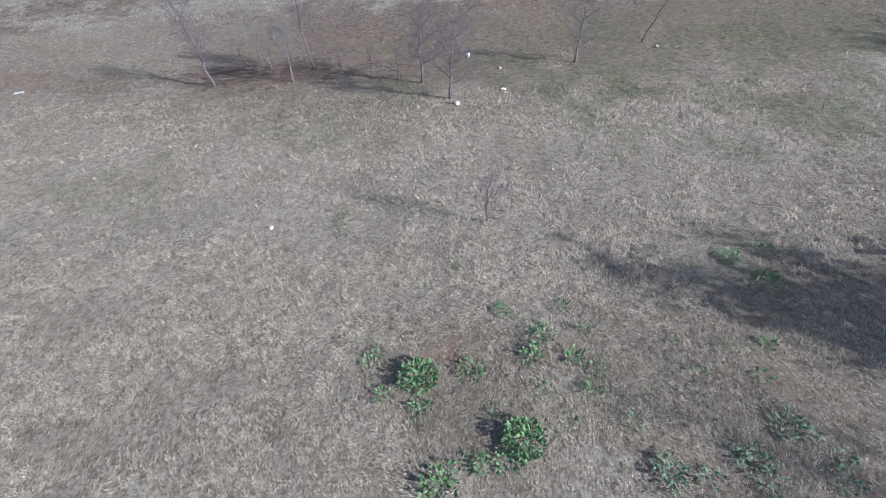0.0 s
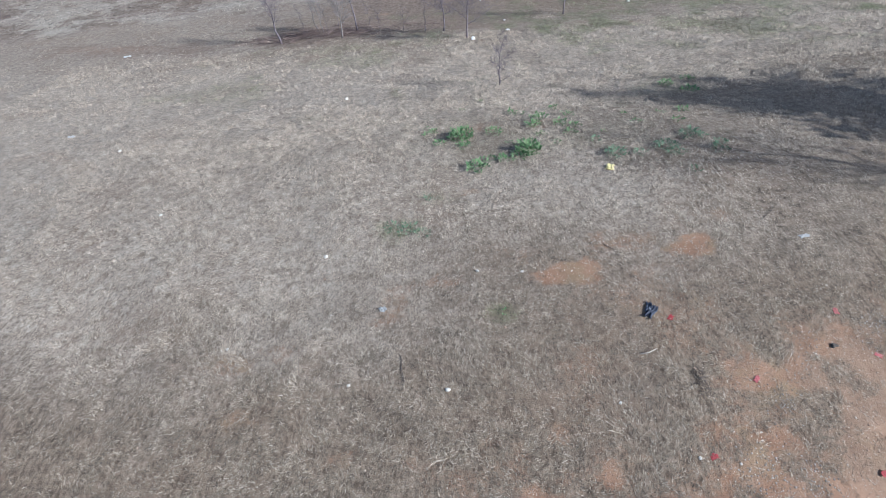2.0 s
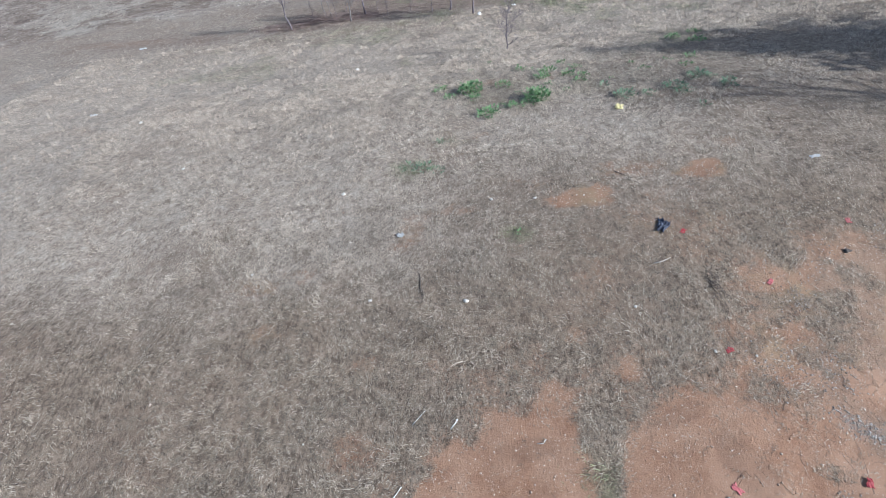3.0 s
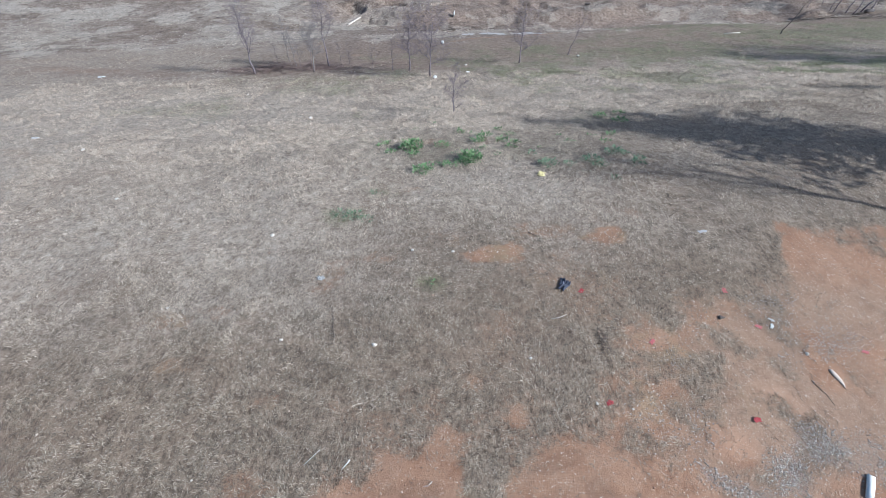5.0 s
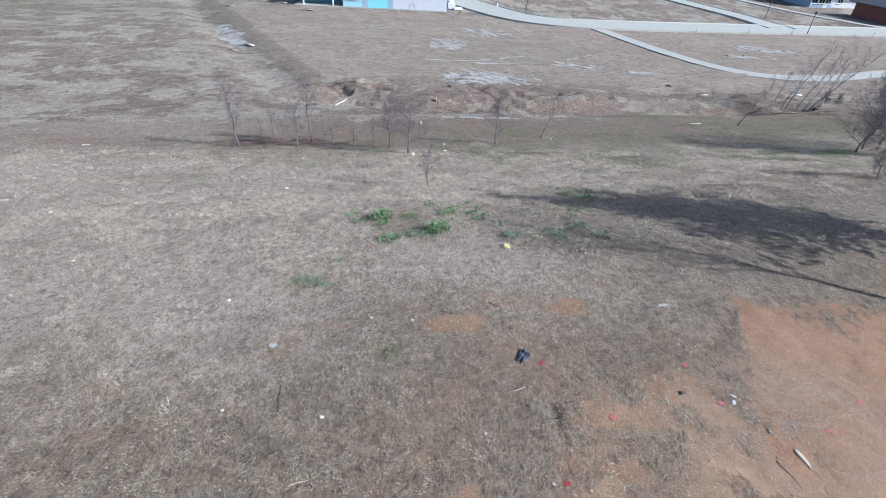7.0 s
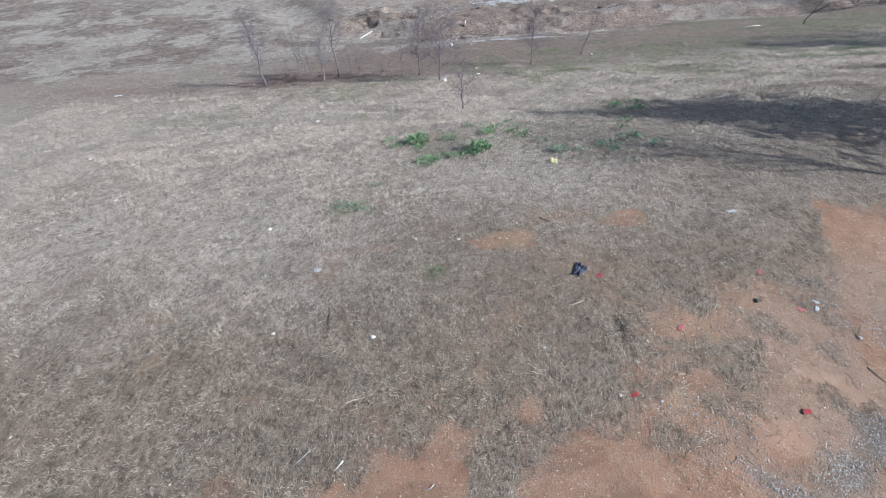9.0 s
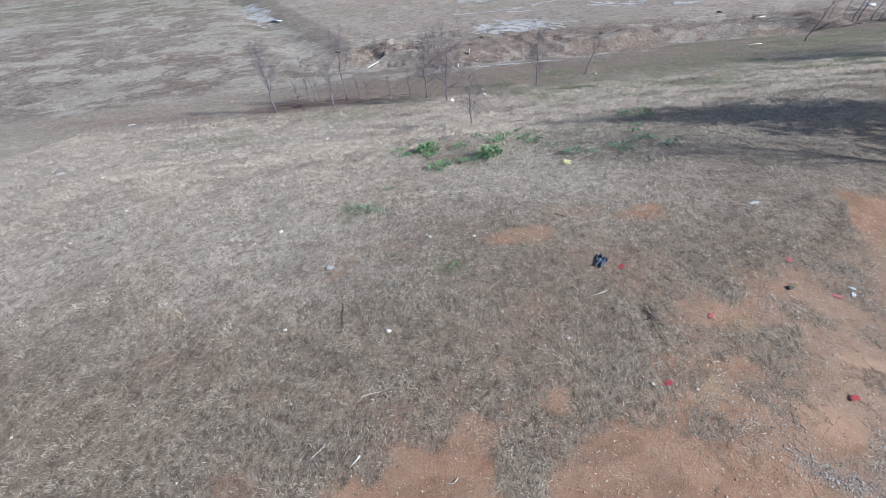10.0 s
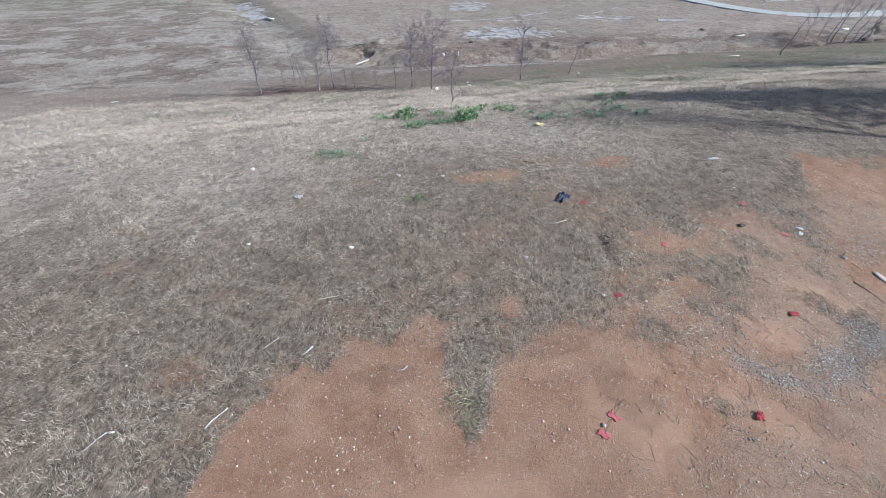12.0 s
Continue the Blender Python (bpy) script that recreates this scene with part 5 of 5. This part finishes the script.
for k, (x, y, fx, fy, up, mat) in enumerate([(1.5, 2.85, 1.70, 3.02, 0.0, M_RED), (4.30, 3.42, 4.22, 3.2, 0.0, M_FADED), (4.75, 2.85, 4.55, 2.50, 0.0, M_FADED), (2.66, 1.78, 2.64, 2.07, 0.01, M_FADED),
                                             (1.76, 0.80, 1.74, 1.03, 0.0, M_RED), (4.02, 0.62, 3.82, 0.90, 0.02, M_RED), (2.79, -0.17, 2.71, -0.53, 0.02, M_RED), (1.42, -0.43, 1.27, -0.61, 0.0, M_FADED),
                                             (1.25, -0.64, 1.14, -0.80, 0.0, M_FADED), (6.3, 2.3, 6.17, 2.15, 0.0, M_FADED), (7.0, 3.0, 7.1, 2.75, 0.0, M_FADED)]):
    pin_flag(x, y, fx, fy, up, mat, "small red plastic marker flag on a bent wire" if mat is M_RED else "faded red plastic marker flag lying flat", 400 + k)


def pebbles(name, count, spot, sizes, material, label, seed):
    """Loose small stones as one mesh of squashed, uneven octahedra."""
    rng = np.random.default_rng(seed)
    x, y = spot(rng, count)
    n = len(x)
    r = rng.uniform(*sizes, n) * rng.choice([0.6, 1, 1, 1.6], n)
    unit = np.array([(1, 0, 0), (0, 1, 0), (-1, 0, 0), (0, -1, 0), (0, 0, 0.7), (0, 0, -0.7)], float)
    a = rng.uniform(0, 6.28, n)
    jit = unit[None] * rng.uniform(0.6, 1.3, (n, 6, 1))
    px = jit[..., 0] * np.cos(a)[:, None] - jit[..., 1] * np.sin(a)[:, None]
    py = jit[..., 0] * np.sin(a)[:, None] + jit[..., 1] * np.cos(a)[:, None]
    v = np.stack([px, py, jit[..., 2] * 0.8], -1) * r[:, None, None]
    v += np.stack([x, y, height(x, y) + r * 0.25], -1)[:, None]
    f = np.array([(0, 1, 4), (1, 2, 4), (2, 3, 4), (3, 0, 4), (1, 0, 5), (2, 1, 5), (3, 2, 5), (0, 3, 5)])
    t = (np.arange(n) * 6)[:, None, None] + f[None]
    return tagged(new(name, tri_mesh(name, v.reshape(-1, 3), t.reshape(-1, 3), material, flat=True)), label, "pebbles", kind="stuff")


def stone_mix(name, a, b, c):
    n = Nodes(name, 0.85)
    g = n.t.nodes.new("ShaderNodeNewGeometry").outputs["Random Per Island"]
    n.color(n.mix(n.math("MULTIPLY", n.noise(90, 3), 0.4), n.ramp(g, (0.0, a), (0.5, b), (1.0, c)), a))
    return n.m


M_GRIT = stone_mix("grit", (0.25, 0.14, 0.09), (0.45, 0.34, 0.25), (0.75, 0.68, 0.58))
M_GRAVEL = stone_mix("road_gravel", (0.15, 0.13, 0.11), (0.31, 0.275, 0.24), (0.62, 0.57, 0.51))


def on_soil(rng, count):
    x, y = scatter(rng, count, -2.6, 8, -2.2, 4.8, lambda a, b: bare(a, b) ** 2 * (0.25 + 0.75 * smooth(0.4, 0.65, fbm(a, b, 0.6, 96))) * (1 - 0.93 * silt(a, b)))
    return x, y


def on_gravel(rng, count):
    return scatter(rng, count, 1.8, 7, -2.2, 3.6, lambda a, b: gravel(a, b) * (0.25 + 0.75 * smooth(0.4, 0.6, fbm(a, b, 0.25, 97))))


def in_grass(rng, count):
    return scatter(rng, count, -8, 6, -1.5, 7, lambda a, b: 0.5 * (1 - bare(a, b)))


pebbles("soil_pebbles", 42000, on_soil, (0.003, 0.008), M_GRIT, "pale grit and pebbles on the red soil", 501)
pebbles("soil_stones", 5200, on_soil, (0.006, 0.012), M_GRIT, "small pale stones strewn over the red soil", 504)
pebbles("loose_gravel", 180000, on_gravel, (0.004, 0.010), M_GRAVEL, "spilled grey crushed gravel on the soil", 502)
pebbles("grass_pebbles", 120, in_grass, (0.008, 0.02), M_GRIT, "few pale pebbles between the grass", 503)


# ---- buildings and street furniture far off ----
M_WRAP = plain("pale_blue_sheathing", (0.42, 0.70, 0.78), 0.6, vary=0.06, size=2.0)
M_CYAN = plain("bright_blue_sheathing", (0.30, 0.72, 0.86), 0.6, vary=0.06, size=2.0)
M_SLATE = plain("grey_blue_sheathing", (0.36, 0.47, 0.58), 0.6, vary=0.06, size=2.0)
M_LILAC = plain("pale_grey_housewrap", (0.66, 0.66, 0.72), 0.6, vary=0.08, size=1.0)
# Blue sheathing darkened so the porch's shade sits in its colour.
M_SHADEBLUE = plain("shaded_blue_sheathing", (0.10, 0.22, 0.30), 0.7)
M_TANBRICK = plain("tan_brick_wall", (0.42, 0.34, 0.26), 0.9, vary=0.25, size=4.0)
M_ROOF = plain("dark_shingles", (0.15, 0.155, 0.16), 0.9, vary=0.3, size=3.0)
M_BRICK = plain("red_brick_wall", (0.24, 0.10, 0.075), 0.9, vary=0.35, size=4.0)
M_GLASS = plain("dark_glass", (0.02, 0.03, 0.04), 0.08)
M_TRIM = plain("white_trim", (0.8, 0.8, 0.8), 0.5)
M_POLE = plain("dark_pole", (0.05, 0.045, 0.04), 0.7)


def gable(x0, x1, y0, y1, z0, h, over=0.4, thick=0.18):
    """A hipped roof slab with eaves."""
    bm = bmesh.new()
    my, run = (y0 + y1) / 2, (y1 - y0) / 2
    for dz in (0, thick):
        bm.verts.new((x0 - over, y0 - over, z0 + dz)), bm.verts.new((x1 + over, y0 - over, z0 + dz))
        bm.verts.new((x1 + over, y1 + over, z0 + dz)), bm.verts.new((x0 - over, y1 + over, z0 + dz))
        bm.verts.new((x0 + run, my, z0 + h + dz)), bm.verts.new((x1 - run, my, z0 + h + dz))
    bm.verts.ensure_lookup_table()
    v = bm.verts
    for o, flip in ((6, False), (0, True)):
        for f in ((0, 1, 5, 4), (1, 2, 5), (2, 3, 4, 5), (3, 0, 4)):
            q = [v[o + i] for i in f]
            bm.faces.new(q[::-1] if flip else q)
    for a, b in ((0, 1), (1, 2), (2, 3), (3, 0)):
        bm.faces.new((v[a], v[b], v[b + 6], v[a + 6]))
    return bm


def window_part(house, x0, x1, y, z0, z1, panes=3):
    """A window in the wall that faces -y, with frame, panes and sill."""
    win = part("window", boxed(x0, x1, y - 0.03, y + 0.02, z0, z1), M_TRIM, house)
    w = (x1 - x0 - 0.1) / panes
    for i in range(panes):
        a = x0 + 0.05 + i * w
        part("pane", boxed(a + 0.07, a + w - 0.07, y - 0.055, y - 0.034, z0 + 0.12, z1 - 0.12), M_GLASS, win)
    part("sill", boxed(x0 - 0.05, x1 + 0.05, y - 0.10, y - 0.034, z0 - 0.08, z0, bevel=0.01), M_TRIM, win)
    return win


def build_house():
    x0, y0 = -19.8, 87.7
    z = float(base_height(-9, 88)) - 0.05
    h = thing("house", -9, 94, "unfinished house sheathed in pale blue and grey panels", "house", z=z)
    # local: x from -9 (left end of the wall) to 10, front wall at y -6.2
    part("slab", boxed(-15.5, 10.1, -6.35, 6.4, -0.3, 0.16, bevel=0.02), M_CONCRETE, h)
    part("wall", boxed(-7.4, 10.0, -6.2, 6.2, 0.16, 3.1), M_SLATE, h)
    part("porch_wall", boxed(-14.3, -7.4, -3.8, 6.2, 0.16, 3.1), M_SHADEBLUE, h)
    spans = [(-7.4, -4.2, M_WRAP), (-4.2, -3.3, M_SLATE), (-3.3, 0.1, M_CYAN), (0.1, 1.0, M_SLATE), (1.0, 9.95, M_LILAC)]
    for a, b, mat in spans:
        count = max(1, round((b - a) / 1.22))
        for i in range(count):
            u, w = a + (b - a) * i / count, a + (b - a) * (i + 1) / count
            part("panel", boxed(u + 0.008, w - 0.008, -6.225, -6.2, 0.18 + 0.006 * (i % 2), 3.1), mat, h)
    window_part(h, -6.8, -4.5, -6.24, 1.25, 2.5, 3)
    part("porch_post", boxed(-9.15, -8.95, -6.2, -6.0, 0.16, 3.1, bevel=0.01), M_TRIM, h)
    part("porch_post", boxed(-14.1, -13.9, -6.2, -6.0, 0.16, 3.1, bevel=0.01), M_TRIM, h)
    part("step", boxed(-8.7, -7.1, -7.5, -6.36, -0.25, 0.02, bevel=0.02), M_DECK, h)
    part("hose_loop", Tubes().rod([(4.2 + 0.5 * math.cos(a), -6.28, 0.5 + 0.6 * math.sin(a)) for a in np.linspace(-0.4, 3.5, 12)], [0.02] * 12, 5).mesh("hose_loop", M_WIRE), parent=h)
    part("roof", gable(-15.5, 10.0, -6.3, 6.3, 3.1, 3.2), M_ROOF, h)


build_house()


def far_house(x, y, sx, sy, wall, label, seed, rz):
    h = thing("house", x, y, label, "house", z=float(base_height(x, y)) - 0.05, rz=rz)
    part("wall", boxed(-sx / 2, sx / 2, -sy / 2, sy / 2, -0.4, 2.9), wall, h)
    part("roof", gable(-sx / 2, sx / 2, -sy / 2, sy / 2, 2.7, 3.6, 1.0), M_ROOF, h)
    for k in (-0.32, 0.02, 0.3):
        window_part(h, k * sx - 0.7, k * sx + 0.7, -sy / 2 - 0.02, 0.9, 2.3, 2)
    part("door", boxed(0.12 * sx, 0.12 * sx + 1.0, -sy / 2 - 0.06, -sy / 2 - 0.003, 0.0, 2.1), M_TRIM, h)
    part("downpipe", boxed(-sx / 2 + 0.1, -sx / 2 + 0.25, -sy / 2 - 0.15, -sy / 2 - 0.005, 0, 2.9), M_TRIM, h)
    return h


far_house(94.5, 103.0, 17, 12, M_BRICK, "brick house with a dark hipped roof", 1, 4)
far_house(80, 140, 9, 12, M_TANBRICK, "tan brick house beyond the side street", 2, 0)
far_house(96, 128.5, 13.5, 13, M_LILAC, "pale white-walled house beyond the open lots", 3, 3)
far_house(86.5, 126, 5, 12, M_SLATE, "blue-sheathed house beyond the open lots", 4, 0)


def street_lamp(x, y, h):
    ob = thing("street_lamp", x, y, "thin dark pole with a small lamp head", "street lamp", "poles along the street", z=float(base_height(x, y)))
    part("pole", Tubes().rod([(0, 0, 0), (0, 0, 0.4), (0, 0, h)], [0.09, 0.06, 0.045], 8).mesh("pole", M_POLE), parent=ob)
    bm = bmesh.new()
    bmesh.ops.create_cone(bm, cap_ends=True, segments=8, radius1=0.12, radius2=0.2, depth=0.4)
    part("lamp_head", bm, M_POLE, ob, m=pose(0, 0, h + 0.2))
    return ob


street_lamp(60.4, 83.2, 3.0)
street_lamp(60.5, 96.2, 2.8)
street_lamp(14.6, 88.6, 3.2)
for x, y in [(40.0, 79.2), (49.0, 80.4), (56.6, 81.4), (71.5, 83.4)]:
    ob = thing("marker_stake", x, y, "short grey marker stake beside the kerb", "stake", "stakes along the street", z=float(base_height(x, y)))
    part("stake", Tubes().rod([(0, 0, 0), (0.05, 0, 0.5), (0.12, 0, 0.85)], [0.06, 0.06, 0.05], 6).mesh("stake", M_DECK), parent=ob)
hy = thing("fire_hydrant", 10.3, 95.6, "small white fire hydrant beside the street", "hydrant", z=float(base_height(10.3, 95.6)))
part("barrel", Tubes().rod([(0, 0, 0), (0, 0, 0.08), (0, 0, 0.1), (0, 0, 0.6), (0, 0, 0.72), (0, 0, 0.8)], [0.2, 0.2, 0.13, 0.13, 0.16, 0.05], 10).mesh("barrel", M_WHITE), parent=hy)
part("outlet", Tubes().rod([(-0.24, 0, 0.5), (0.24, 0, 0.5)], [0.07, 0.07], 8).mesh("outlet", M_WHITE), parent=hy)
for k, (x, y, sx, sy, sz) in enumerate([(1.9, 91.0, 1.3, 1.0, 0.9), (3.0, 90.2, 1.4, 0.9, 0.45), (1.7, 92.6, 0.9, 0.9, 1.4)]):
    ob = thing("crate", x, y, "pale wrapped crate of building material by the house", "crate", "crates by the house", z=float(base_height(x, y)) + 0.02, rz=15 * k)
    part("body", boxed(-sx / 2, sx / 2, -sy / 2, sy / 2, 0.1, sz, bevel=0.04), M_LILAC, ob)
    for s in (-0.3, 0, 0.3):
        part("slat", boxed(-sx / 2, sx / 2, s * sy - 0.05, s * sy + 0.05, 0, 0.1), M_DECK, ob)
for k, (x, y) in enumerate([(-21, 82.3), (-34, 82.9), (-27, 88.5)]):
    for j in range(5):
        board("lumber", [(x - 1.2 + 0.2 * j, y - 0.3 + 0.15 * j, 1, 0.05 + 0.04 * j), (x + 1.0 - 0.1 * j, y + 0.5 - 0.2 * j, 1, 0.05 + 0.04 * j)], 0.22, 0.05, M_DECK, "loose grey lumber dropped on the muddy field", "lumber", "lumber by the house")


def rut(pts, width, seed):
    """A wet tyre rut: a broken pale ribbon on the mud."""
    line = []
    for (x0, y0), (x1, y1) in zip(pts, pts[1:]):
        k = max(2, int(math.hypot(x1 - x0, y1 - y0) / 0.3))
        line += [(x0 + (x1 - x0) * j / k, y0 + (y1 - y0) * j / k) for j in range(k)]
    bm = bmesh.new()
    before = None
    for i, (x, y) in enumerate(line[:-1]):
        d = Vector((line[i + 1][0] - x, line[i + 1][1] - y, 0)).normalized()
        w = width * (0.4 + 1.2 * float(vnoise(x, y, 0.9, seed))) / 2
        gap = float(vnoise(x, y, 1.7, seed + 5)) < 0.25
        row = [bm.verts.new((x - d.y * s, y + d.x * s, ground_at(x - d.y * s, y + d.x * s) + 0.018)) for s in (-w, 0, w)]
        if before and not gap:
            bm.faces.new((before[0], before[1], row[1], row[0])), bm.faces.new((before[1], before[2], row[2], row[1]))
        before = row
    return tagged(new("tyre_rut", bm_mesh("tyre_rut", bm, M_WATER)), "wet pale tyre rut pressed into the mud", "tyre rut", "tyre ruts", "structure")


for k, (pts, w) in enumerate([([(-1.5, 53.5), (4.5, 54), (10.5, 57.5)], 0.4), ([(3.5, 50.2), (8.8, 45.6)], 0.35), ([(2.4, 49.6), (7.4, 45.2)], 0.35), ([(13.0, 54.6), (18.5, 52.2)], 0.35), ([(12.4, 53.4), (17.6, 51.4)], 0.35),
                              ([(4.0, 52.5), (12.0, 53.5), (19, 60)], 0.3)] ):
    rut(pts, w, 700 + k)
